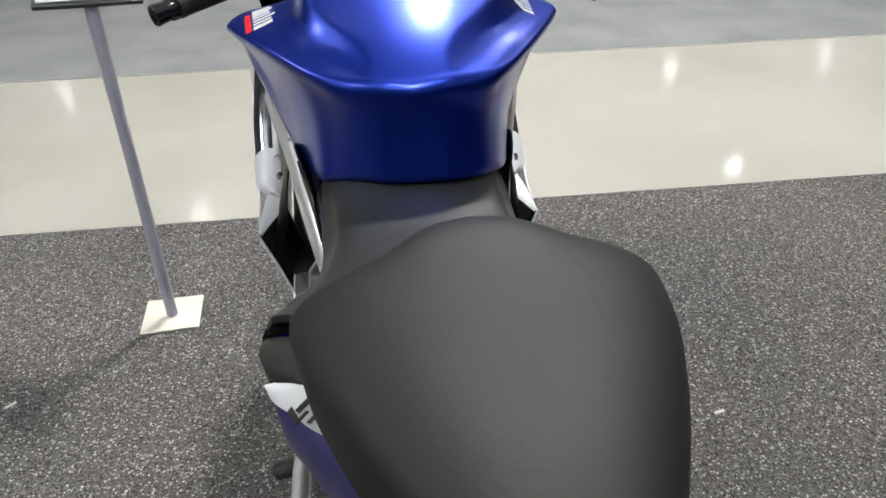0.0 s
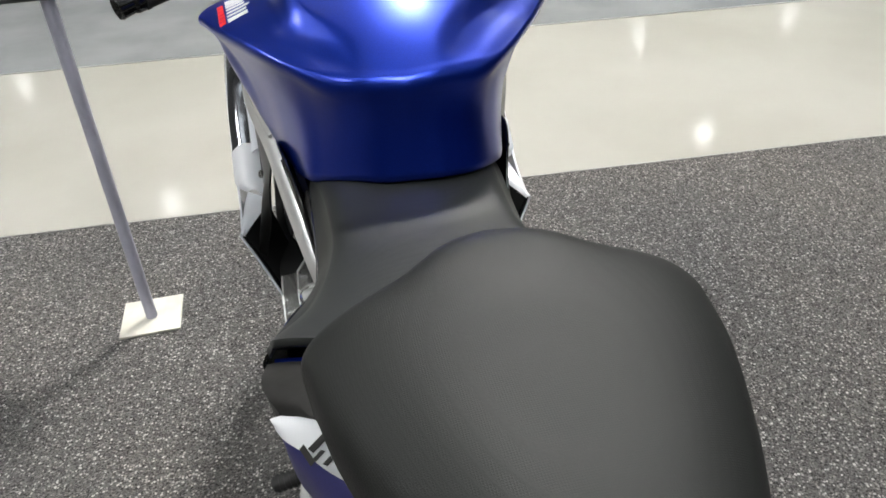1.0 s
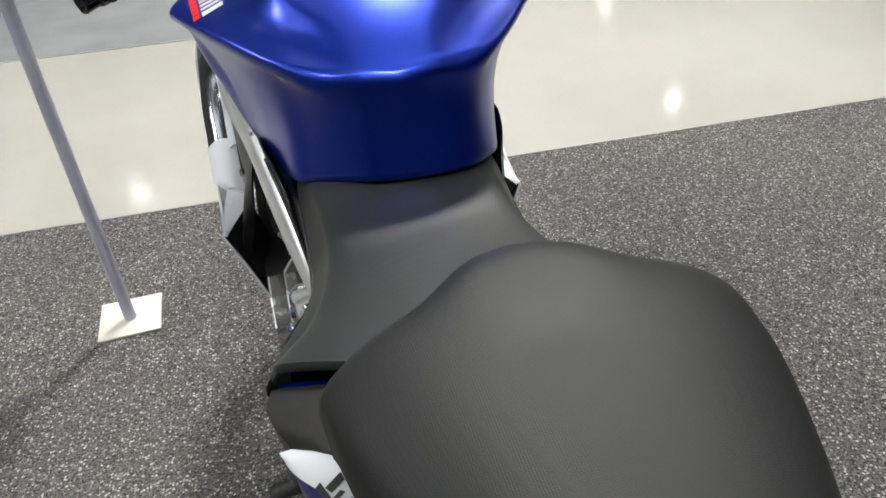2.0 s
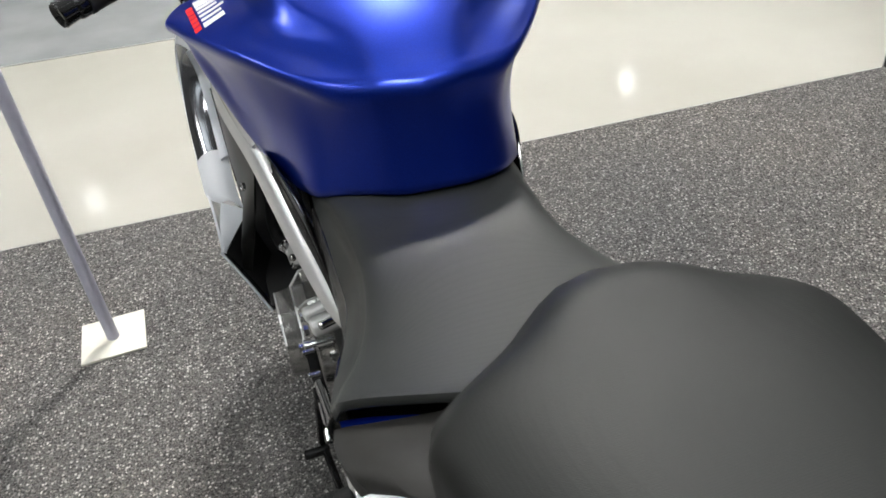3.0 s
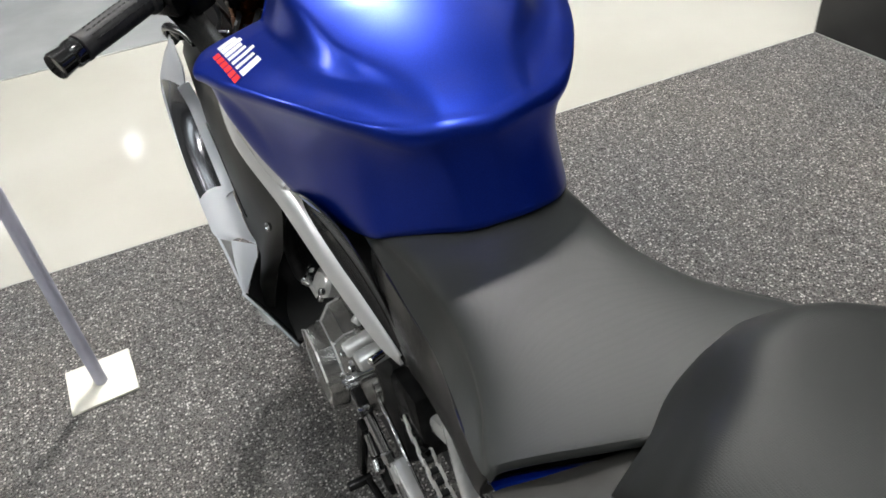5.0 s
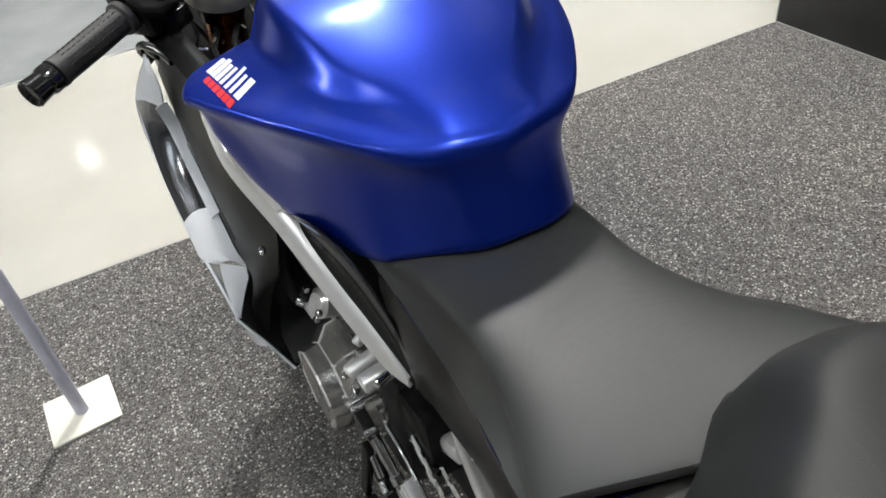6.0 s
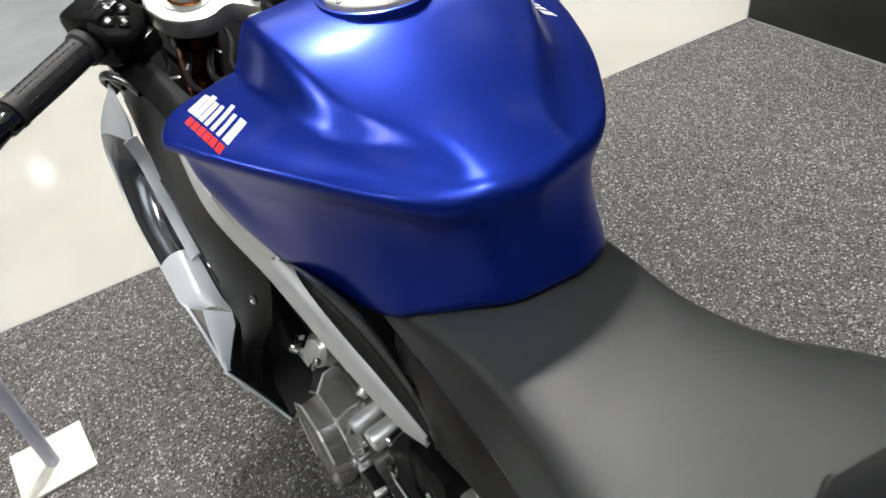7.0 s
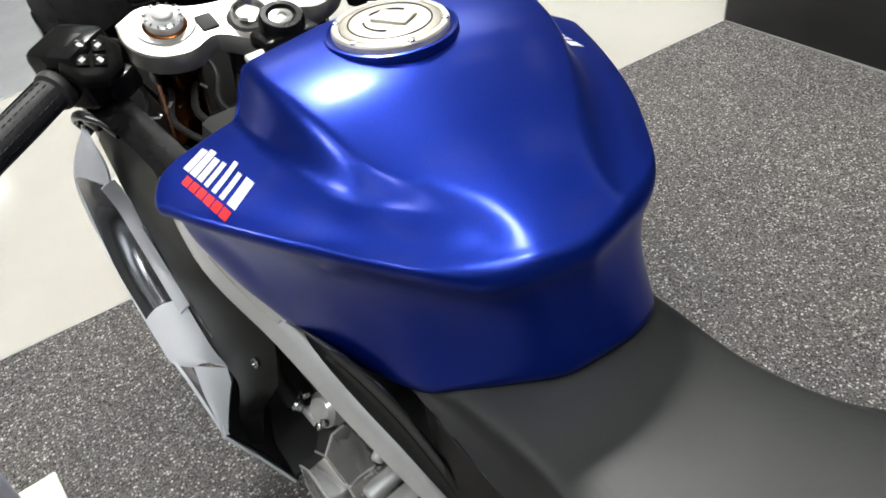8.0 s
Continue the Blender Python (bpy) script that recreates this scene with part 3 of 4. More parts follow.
for r in loft_table(PILLION_ROWS, 5):
    back = smoothstep(0.97, 1.07, r[0])
    rows.append([Vector((p.x, p.y - (0.46 if p.x < 0 else 0.24) * back * (math.sqrt(p.x * p.x + 0.0003) - 0.0173) + 0.010 * back * math.exp(-((p.x - 0.004) / 0.05) ** 4), p.z + 0.009 * back * math.exp(-((p.x - 0.004) / 0.055) ** 4) * smoothstep(0.85, 0.92, p.z))) for p in saddle_section(*r, 2.8, 18)])
bm = sheet(rows)
part("pillion_seat", bm, PILLION, bike, "dark grey vinyl pillion seat with rounded edges", smooth=75)

# Black wedge in place of the shade in the V between the seats.
part("seat_notch_shade", box((0.030, 0.012, 0.012), (-0.006, 1.112, 0.829), 0.005, Euler((0.5, 0, 0.35)).to_matrix(), 3), DARK, bike, "small black wedge standing in for the shaded notch between the seats")

# tail under the pillion: y, half width below, its height, half width above, its height
TAIL_ROWS = [(1.060, 0.149, 0.802, 0.149, 0.806), (1.025, 0.145, 0.780, 0.122, 0.828), (0.98, 0.124, 0.787, 0.112, 0.836), (0.90, 0.090, 0.806, 0.088, 0.862), (0.82, 0.070, 0.830, 0.066, 0.882), (0.74, 0.046, 0.852, 0.044, 0.89), (0.69, 0.03, 0.872, 0.028, 0.885)]


def tail_side(side):
    rows = []
    for y, wl, zl, wt, zt in loft_table(TAIL_ROWS, 4):
        rows.append([Vector((side * (wl + (wt - wl) * f + 0.010 * math.sin(math.pi * f)), y, zl + (zt - zl) * f)) for f in (0, 0.2, 0.4, 0.6, 0.8, 1.0)])
    for r in rows:
        r.insert(0, Vector((r[0].x * 0.86, r[0].y, r[0].z - 0.012)))
    return part("tail_panel", sheet(rows, 0.002), TAIL_BLUE, bike, "violet blue tail side panel")


def tail_stripe(side, panel_ob):
    fine = loft_table(TAIL_ROWS, 12)
    at = lambda row, f, lift: Vector((side * (row[1] + (row[3] - row[1]) * f + 0.010 * math.sin(math.pi * f) + lift), row[0], row[2] + (row[4] - row[2]) * f + 0.0006))
    rows = []
    for row in fine:
        g = (1.060 - row[0]) / 0.105
        if g > 1:
            break
        a = min(0.985, 0.30 + 0.70 * g ** 0.8)
        rows.append([at(row, a + (1 - a) * k / 5, 0.0012) for k in range(6)])
    part("stripe", sheet(rows, 0.0006), DECAL_WHITE, panel_ob, "white wedge-shaped stripe")
    for y0, f0, f1, wide in ((1.020, 0.66, 0.74, 0.022), (1.012, 0.76, 0.98, 0.005), (1.002, 0.74, 0.90, 0.005), (0.990, 0.86, 0.99, 0.006)):
        p = min(fine, key=lambda r: abs(r[0] - y0))
        q = min(fine, key=lambda r: abs(r[0] - y0 + wide))
        part("stripe_mark", sheet([[at(p, f0, 0.0024), at(p, f1, 0.0024)], [at(q, f0 + 0.04, 0.0024), at(q, min(0.99, f1 + 0.04), 0.0024)]], 0.0005), DECAL_BLACK, panel_ob, "black mark")


for side in (-1, 1):
    p = tail_side(side)
    tail_stripe(side, p)
under = [[Vector((x * wl * 0.86, y, zl - 0.012 - 0.03 * (1 - abs(x)))) for x in (-1, -0.6, 0, 0.6, 1)] for y, wl, zl, wt, zt in TAIL_ROWS]
part("undertail", sheet(under, 0.004), PLASTIC, bike, "black plastic undertail")

# grey cover wrapping the tail's front under the pillion, with the blue rim ahead of it
front = [(-0.162, 1.122, 0.803), (-0.152, 1.119, 0.806), (-0.136, 1.114, 0.808), (-0.105, 1.107, 0.810), (-0.07, 1.096, 0.817), (0, 1.080, 0.823)]
rear = [(-0.153, 1.062, 0.808), (-0.138, 1.046, 0.819), (-0.121, 1.026, 0.831), (-0.09, 1.005, 0.838), (-0.05, 0.99, 0.846), (0, 0.98, 0.850)]
front, rear = spline(front, 5), spline(rear, 5)
front, rear = [p + [Vector((-q.x, q.y, q.z)) for q in p[-2::-1]] for p in (front, rear)]
cover = [[Vector((p.x, p.y, p.z - 0.012)) for p in front]]
for k in range(7):
    t = k / 6
    cover.append([p.lerp(q, t) + Vector((0.008 * math.sin(math.pi * t) * (1 if p.x > 0 else -1) * smoothstep(0.11, 0.17, abs(p.x)), 0, 0.004 * math.sin(math.pi * t))) for p, q in zip(front, rear)])
cover.append([p - Vector((0, 0.001, 0.010)) for p in rear])
for row in cover:
    row.insert(0, row[0] + Vector((0.004, 0, -0.026)))
    row.append(row[-1] + Vector((-0.004, 0, -0.026)))
part("tail_cover", sheet(cover), COVER, bike, "dark grey plastic tail cover", smooth=35)
rim = []
for y, w, z in ((1.150, 0.150, 0.782), (1.144, 0.154, 0.792), (1.138, 0.156, 0.799), (1.133, 0.157, 0.8055), (1.128, 0.157, 0.8055), (1.124, 0.156, 0.800)):
    rim.append([Vector((w * f, y - 0.052 * (1 - abs(f) ** 1.3), z - 0.008 * abs(f) ** 8)) for f in [k / 14 for k in range(-14, 15)]])
part("tail_rim", sheet(rim, 0.002), BLUE, bike, "glossy blue rim behind the rider seat")
# Added sheet whose black gives the gap its shade.
part("gap_shade_sheet", box((0.30, 0.13, 0.008), (0, 1.118, 0.772), 0.003), DARK, bike, "black sheet standing in for the shade in the gap behind the seat")
part("seat_pan", box((0.17, 0.34, 0.03), (0, 1.28, 0.752), 0.01), DARK, bike, "black seat base")
part("subframe", merge(rod((-0.09, 1.42, 0.66), (-0.07, 0.8, 0.85), 0.014), rod((0.09, 1.42, 0.66), (0.07, 0.8, 0.85), 0.014)), ENGINE, bike)


# ---------------------------------------------------------------- frame spars, side covers and fairings, once for each side
RAIL = [(-0.176, 1.83, 0.858), (-0.182, 1.735, 0.812), (-0.158, 1.652, 0.750), (-0.139, 1.57, 0.688), (-0.119, 1.49, 0.625), (-0.109, 1.455, 0.598)]
OUTER = [(-0.247, 2.080, 0.768), (-0.2515, 2.06, 0.730), (-0.258, 2.0, 0.666), (-0.257, 1.935, 0.616)]
INNER_EDGE = [(-0.219, 2.012, 0.772), (-0.211, 2.01, 0.728), (-0.208, 1.97, 0.675), (-0.207, 1.90, 0.624)]


def flank(side):
    def put(name, bm, material, label="", smooth=40, parent=None):
        return part(name, bm if side < 0 else mirror(bm), material, parent or bike, label, smooth)

    slim = (1.0, 1.0, 1.0, 0.95, 0.75, 0.35)
    up = [Vector(p) + Vector((0.021, 0.0, 0.006)) * k for p, k in zip(RAIL, slim)]
    low = [Vector(p) + Vector((-0.017, 0.0, -0.014)) * k for p, k in zip(RAIL, slim)]
    rail = put("frame_spar", band(up, low, 10, 6, (-0.006, 0, 0.014), 0.012, 0.9), SILVER, "silver painted aluminium frame spar")
    put("spar_trim", band([(-0.186, 1.705, 0.838), (-0.172, 1.672, 0.795), (-0.160, 1.645, 0.770)], [(-0.188, 1.712, 0.822), (-0.174, 1.677, 0.782), (-0.162, 1.648, 0.764)], 3, 5, (-0.004, 0, 0), 0.003), SILVER, "thin silver trim along the tank", parent=rail)
    crest = [(-0.157, 1.650, 0.757), (-0.151, 1.570, 0.785), (-0.142, 1.518, 0.783), (-0.133, 1.487, 0.762), (-0.126, 1.458, 0.732), (-0.121, 1.438, 0.703), (-0.116, 1.427, 0.660), (-0.111, 1.438, 0.606)]
    valley = [(-0.157, 1.652, 0.755), (-0.146, 1.600, 0.716), (-0.136, 1.558, 0.682), (-0.128, 1.528, 0.656), (-0.121, 1.500, 0.634), (-0.116, 1.480, 0.620), (-0.112, 1.460, 0.606), (-0.110, 1.445, 0.598)]
    shell = put("side_cover", band(crest, valley, 8, 5, (0.010, 0.0, -0.002), 0.002), PLASTIC, "black plastic side cover beside the tank")
    put("cover_rim", tube([Vector(p) + Vector((-0.001, 0, 0.001)) for p in crest], 0.0016, 6, 5), GLOSS, "glossy raised rim", parent=shell)
    put("cover_rib", band([Vector(p).lerp(Vector(q), 0.34) + Vector((-0.001, 0, 0)) for p, q in zip(crest, valley)][1:-1], [Vector(p).lerp(Vector(q), 0.46) + Vector((-0.001, 0, 0)) for p, q in zip(crest, valley)][1:-1], 2, 5, (-0.003, 0, 0.001), 0.001), GLOSS, "long glossy rib", parent=shell)
    put("side_skirt", band([(-0.120, 1.462, 0.772), (-0.117, 1.435, 0.760), (-0.115, 1.38, 0.749), (-0.116, 1.32, 0.744), (-0.128, 1.26, 0.759), (-0.142, 1.21, 0.779), (-0.153, 1.16, 0.796), (-0.158, 1.13, 0.808)],
                           [(-0.118, 1.442, 0.700), (-0.109, 1.438, 0.606), (-0.116, 1.38, 0.635), (-0.124, 1.32, 0.66), (-0.133, 1.26, 0.69), (-0.143, 1.21, 0.715), (-0.154, 1.16, 0.75), (-0.160, 1.13, 0.778)], 5, 5, (-0.006, 0, 0.002), 0.002), PLASTIC, "black plastic panel under the seat").location.z -= 0.0 if side < 0 else 0.012
    # fairing
    fair = put("side_fairing", band(OUTER, INNER_EDGE, 4, 6, (-0.006, 0, 0.008), 0.003, 0.7), FAIR_GREY, "glossy grey side fairing")
    put("fairing_edge", band([Vector(p) + Vector((-0.011, 0, 0.004)) for p in INNER_EDGE], [Vector(p) + Vector((0.008, 0, 0.010)) for p in INNER_EDGE], 3, 6, (0, 0, 0.002), 0.004), FAIR_WHITE, "white inner lip", parent=fair)
    put("fairing_patch", band([(-0.257, 1.935, 0.616), (-0.256, 1.905, 0.594), (-0.254, 1.882, 0.578), (-0.235, 1.862, 0.573)], [(-0.207, 1.915, 0.636), (-0.207, 1.88, 0.606), (-0.206, 1.852, 0.584), (-0.203, 1.828, 0.573)], 5, 5, (-0.003, 0, 0.010), 0.003), FAIR_WHITE, "pale blue white fairing end", parent=fair)
    put("fairing_fin", band([(-0.236, 1.861, 0.574), (-0.244, 1.81, 0.564), (-0.248, 1.75, 0.551)], [(-0.203, 1.828, 0.573), (-0.213, 1.80, 0.560), (-0.246, 1.749, 0.547)], 4, 4, (-0.004, 0, 0.003), 0.003), FAIR_WHITE, "white pointed fairing fin", parent=fair)
    put("fairing_ear", band([(-0.211, 2.054, 0.842), (-0.230, 2.070, 0.812), (-0.247, 2.080, 0.770)], [(-0.211, 2.045, 0.838), (-0.214, 2.01, 0.805), (-0.219, 2.010, 0.773)], 5, 5, (-0.004, 0, 0.006), 0.003), FAIR_WHITE, "pale grey pointed fairing top", parent=fair)
    put("ear_hook", merge(tube([(-0.205, 2.050, 0.832), (-0.216, 2.060, 0.848), (-0.212, 2.040, 0.862), (-0.196, 2.010, 0.858), (-0.186, 1.985, 0.846)], 0.0065, 10), box((0.020, 0.030, 0.012), (-0.200, 2.030, 0.852), 0.004, Euler((0.3, 0.2, 0.4)).to_matrix())), GLOSS, "black hooked mirror mount", parent=fair)
    wall_low = [(-0.215, 2.22, 0.50), (-0.225, 2.10, 0.40), (-0.225, 1.95, 0.33), (-0.20, 1.88, 0.36), (-0.15, 1.83, 0.43)]
    put("outer_panel", band([(-0.212, 2.060, 0.842), (-0.247, 2.086, 0.770), (-0.257, 2.04, 0.705), (-0.259, 1.935, 0.612), (-0.252, 1.84, 0.568), (-0.249, 1.75, 0.548)], wall_low, 6, 6, (-0.003, 0, 0), 0.004), FAIR_WHITE, "white outer fairing panel", parent=fair)
    put("belly_edge", band([(-0.248, 1.750, 0.549), (-0.222, 1.735, 0.498), (-0.197, 1.715, 0.445)], [(-0.236, 1.765, 0.53), (-0.212, 1.75, 0.485), (-0.188, 1.727, 0.437)], 3, 5, (0, 0, 0), 0.004), GLOSS, "gloss black inner fairing edge", parent=fair)
    # Added black sheet: the dark inside the edge is put into its colour.
    put("belly_dark_fill", band([(-0.246, 1.755, 0.547), (-0.221, 1.738, 0.497), (-0.196, 1.718, 0.444)], [(-0.203, 1.82, 0.566), (-0.175, 1.80, 0.48), (-0.14, 1.77, 0.43)], 3, 5, (0, 0, 0), 0.003), DARK, "black sheet added to fill the dark inside the fairing edge", parent=fair)
    # White line that puts the light on this edge into colour.
    put("belly_lit_edge", tube([(-0.249, 1.749, 0.550), (-0.223, 1.733, 0.499), (-0.198, 1.714, 0.445)], 0.0022, 6), FAIR_WHITE, "thin pale line for the lit fairing edge", parent=fair)
    inner = put("inner_panel", band([(-0.200, 2.09, 0.80), (-0.205, 2.0, 0.716), (-0.205, 1.90, 0.62), (-0.203, 1.832, 0.574), (-0.207, 1.775, 0.585), (-0.226, 1.782, 0.516), (-0.228, 1.755, 0.512)],
                                    [(-0.168, 2.03, 0.86), (-0.186, 1.86, 0.85), (-0.184, 1.755, 0.806), (-0.170, 1.68, 0.745), (-0.183, 1.672, 0.668), (-0.196, 1.735, 0.572), (-0.213, 1.742, 0.510)], 8, 6, (-0.005, 0, 0.004), 0.003), INNER, "dark grey inner fairing panel")
    put("panel_crease", band([(-0.206, 1.985, 0.713), (-0.203, 1.90, 0.650), (-0.201, 1.845, 0.612)], [(-0.203, 1.978, 0.722), (-0.200, 1.895, 0.660), (-0.199, 1.842, 0.617)], 2, 5, (-0.004, 0, 0.003), 0.001), GLOSS, "glossy crease", parent=inner)
    put("bolt", lathe([(0, 0.006), (0.004, 0.006), (0.005, 0.004), (0.003, 0.003), (0.003, 0.001)], (-0.190, 1.695, 0.686), (-1, -0.25, 0.3), 14), CHROME, "small steel bolt", parent=inner)
    # Black boxes added behind the opening for its deep shade.
    put("opening_dark_fill", merge(box((0.010, 0.34, 0.40), (-0.112, 1.86, 0.58), 0.003), box((0.15, 0.34, 0.010), (-0.122, 1.87, 0.505), 0.003, Euler((radians(14), 0, 0)).to_matrix())), DARK, "black panels added to darken the fairing opening")
    # Glossy line added for the gap edge between seat and skirt.
    if side < 0:
        put("seat_gap_line", tube([(-0.1185, 1.43, 0.7600), (-0.1175, 1.38, 0.7490), (-0.1185, 1.32, 0.7435), (-0.1305, 1.26, 0.7585), (-0.1445, 1.21, 0.7785), (-0.1555, 1.16, 0.7955), (-0.1600, 1.135, 0.8065)], 0.0016, 6), GLOSS, "thin glossy black line along the seat's lower edge")
    return fair


for side in (-1, 1):
    flank(side)

# ---------------------------------------------------------------- engine and left-hand gear
engine = part("engine_block", merge(box((0.24, 0.30, 0.24), (0, 1.66, 0.42), 0.03), box((0.20, 0.18, 0.24), (0, 1.80, 0.56), 0.03, Euler((radians(-35), 0, 0)).to_matrix())), ENGINE, bike, "dark cast engine block")
part("gearbox", box((0.14, 0.20, 0.16), (0.0, 1.50, 0.40), 0.03), DARK, bike)
part("radiator", box((0.36, 0.04, 0.30), (0, 2.0, 0.56), 0.01, Euler((radians(-12), 0, 0)).to_matrix()), DARK, bike, "black radiator")
def cover_form():
    """A drum with a few flat facets at its front and top, a round rear and a recessed outer face with a raised rim."""
    angles = [-150, -100, -62, -18, 26, 66] + list(range(74, 180, 8))
    bm, rings = bmesh.new(), []
    for x, r in ((-0.113, 0.096), (-0.124, 0.096), (-0.125, 0.093), (-0.146, 0.091), (-0.163, 0.070), (-0.184, 0.067), (-0.188, 0.066), (-0.188, 0.060), (-0.182, 0.054), (-0.182, 0.012)):
        rings.append([bm.verts.new((x, 1.642 - r * math.sin(radians(a)), 0.455 + r * math.cos(radians(a)))) for a in angles])
    n = len(angles)
    for p, q in zip(rings, rings[1:]):
        for k in range(n):
            bm.faces.new((p[k], p[(k + 1) % n], q[(k + 1) % n], q[k]))
    bm.faces.new(rings[-1])
    bmesh.ops.bevel(bm, geom=[e for e in bm.edges if e.calc_face_angle(0) > 0.35], offset=0.003, segments=2, profile=0.5, affect="EDGES")
    return bm


case = part("generator_cover", cover_form(), BRONZE, bike, "bronze grey faceted generator cover", smooth=24)
def cover_point(x, r, degrees_round):
    return (x, 1.642 - r * math.sin(radians(degrees_round)), 0.455 + r * math.cos(radians(degrees_round)))


# Thin bright ribs laid on the facet edges in place of their highlights.
for a in (-18, 26):
    part("cover_edge_glint", tube([cover_point(-0.128, 0.0935, a), cover_point(-0.146, 0.0915, a), cover_point(-0.163, 0.0705, a)], 0.0018, 6, 1), ALU, case, "bright worn rib standing in for the highlight on a facet edge")
part("cover_edge_glint", tube([cover_point(-0.163, 0.0705, a) for a in (-62, -18, 26, 66)], 0.0016, 6, 1), ALU, case, "bright worn rib standing in for the highlight on a facet edge")
part("cover_edge_glint", tube([cover_point(-0.188, 0.0655, a) for a in (-150, -100, -62, -18, 26, 66)], 0.0018, 6, 1), ALU, case, "bright worn rib standing in for the highlight on a facet edge")
for k in range(7):
    a = 2 * math.pi * k / 7 + 0.3
    part("cover_bolt", lathe([(0, 0.006), (0.008, 0.006), (0.010, 0.004)], (-0.124, 1.642 + 0.096 * math.cos(a), 0.455 + 0.096 * math.sin(a)), (-1, 0, 0), 8), CHROME, case)
part("sprocket_cover", box((0.05, 0.13, 0.11), (-0.088, 1.50, 0.470), 0.014, Euler((radians(-8), 0, 0)).to_matrix()), PLASTIC, bike, "black front sprocket cover")
pump = part("water_pump", merge(lathe([(0, 0.024), (0.026, 0.023), (0.032, 0.016)], (-0.118, 1.695, 0.555), (-1, -0.2, 0.5), 18), rod((-0.128, 1.71, 0.56), (-0.155, 1.705, 0.548), 0.010), box((0.02, 0.04, 0.012), (-0.145, 1.725, 0.535), 0.003, Euler((0.3, 0.4, 0.2)).to_matrix())), ALU, bike, "cast aluminium water pump")
for y, z in ((1.672, 0.565), (1.715, 0.578), (1.70, 0.53)):
    part("pump_bolt", lathe([(0, 0.0055), (0.006, 0.0055), (0.007, 0.004)], (-0.146, y, z), (-1, -0.1, 0.5), 8), CHROME, pump)
part("hose", tube([(-0.135, 1.735, 0.53), (-0.158, 1.742, 0.55), (-0.160, 1.765, 0.60), (-0.13, 1.80, 0.64)], 0.011), RUBBER, bike)
part("hose", tube([(-0.09, 1.66, 0.572), (-0.118, 1.645, 0.572), (-0.122, 1.61, 0.568), (-0.10, 1.58, 0.575)], 0.006), RUBBER, bike)
part("hose_clamp", rod((-0.150, 1.738, 0.541), (-0.160, 1.742, 0.552), 0.0135), CHROME, bike)
part("hose_clamp", rod((-0.1205, 1.632, 0.571), (-0.1215, 1.622, 0.570), 0.0080), CHROME, bike, "small steel hose clamp")
pivot = part("swingarm_pivot", merge(rod((-0.155, 1.578, 0.530), (-0.09, 1.578, 0.545), 0.012, 18), rod((-0.150, 1.540, 0.538), (-0.085, 1.540, 0.55), 0.015, 18), rod((-0.105, 1.60, 0.575), (-0.130, 1.59, 0.560), 0.008)), ALU, bike, "cast aluminium pivot and clamp")
for y, z, r in ((1.578, 0.530, 0.007), (1.540, 0.538, 0.008)):
    part("pivot_bolt", lathe([(0, r), (0.006, r), (0.007, r * 0.7), (0.004, r * 0.5), (0.004, 0.0005)], (-0.154, y, z), (-1, 0, 0), 8), CHROME, pivot)
part("pivot_screw", rod((-0.118, 1.515, 0.565), (-0.140, 1.505, 0.568), 0.006, 10), CHROME, pivot)
part("shift_shaft", merge(rod((-0.105, 1.562, 0.490), (-0.166, 1.562, 0.490), 0.007), lathe([(0, 0.012), (0.016, 0.012), (0.018, 0.010)], (-0.148, 1.562, 0.490), (-1, 0, 0), 14), lathe([(0, 0.006), (0.007, 0.006), (0.008, 0.004)], (-0.165, 1.562, 0.490), (-1, 0, 0), 8)), CHROME, bike, "steel gear shift shaft")
link = part("shift_arm", merge(rod((-0.158, 1.562, 0.490), (-0.158, 1.550, 0.480), 0.008), box((0.016, 0.050, 0.014), (-0.158, 1.530, 0.478), 0.003, Euler((radians(14), 0, 0)).to_matrix())), PLASTIC, bike, "dark shift sensor link")
for y, z in ((1.550, 0.490), (1.512, 0.481)):
    part("link_bolt", rod((-0.152, y, z), (-0.170, y, z), 0.0045, 8), CHROME, link)
part("shift_rod", merge(rod((-0.158, 1.512, 0.474), (-0.152, 1.475, 0.425), 0.0075), rod((-0.154, 1.488, 0.440), (-0.149, 1.40, 0.300), 0.0045), rod((-0.1525, 1.476, 0.426), (-0.1515, 1.466, 0.411), 0.009, 6)), CHROME, bike, "thin polished shift rod")
part("brake_line", tube([(-0.125, 1.60, 0.452), (-0.128, 1.555, 0.438), (-0.129, 1.50, 0.430), (-0.130, 1.458, 0.412), (-0.126, 1.41, 0.36)], 0.0036), CHROME, bike, "thin steel brake line")
part("rearset_plate", merge(box((0.012, 0.085, 0.050), (-0.138, 1.440, 0.375), 0.006, Euler((radians(30), 0, 0.1)).to_matrix()), rod((-0.130, 1.462, 0.392), (-0.156, 1.462, 0.392), 0.017, 18), rod((-0.130, 1.420, 0.350), (-0.154, 1.420, 0.350), 0.015, 18), box((0.020, 0.11, 0.018), (-0.140, 1.415, 0.392), 0.005, Euler((radians(16), 0, 0)).to_matrix())), ALU, bike, "bright cast aluminium footrest plate")
peg = part("footrest", rod((-0.15, 1.41, 0.345), (-0.235, 1.405, 0.335), 0.0115, 16), RUBBER, bike, "black knurled footrest")
for k in range(8):
    part("knurl_ring", lathe([(0, 0.0135), (0.004, 0.0135)], (-0.168 - 0.008 * k, 1.409 - 0.0004 * k, 0.343 - 0.001 * k), (-1, -0.05, -0.1), 14), RUBBER, peg)
part("gear_pedal", merge(rod((-0.160, 1.40, 0.30), (-0.172, 1.56, 0.27), 0.006), rod((-0.165, 1.56, 0.27), (-0.205, 1.56, 0.27), 0.008)), PLASTIC, bike, "black gear pedal")
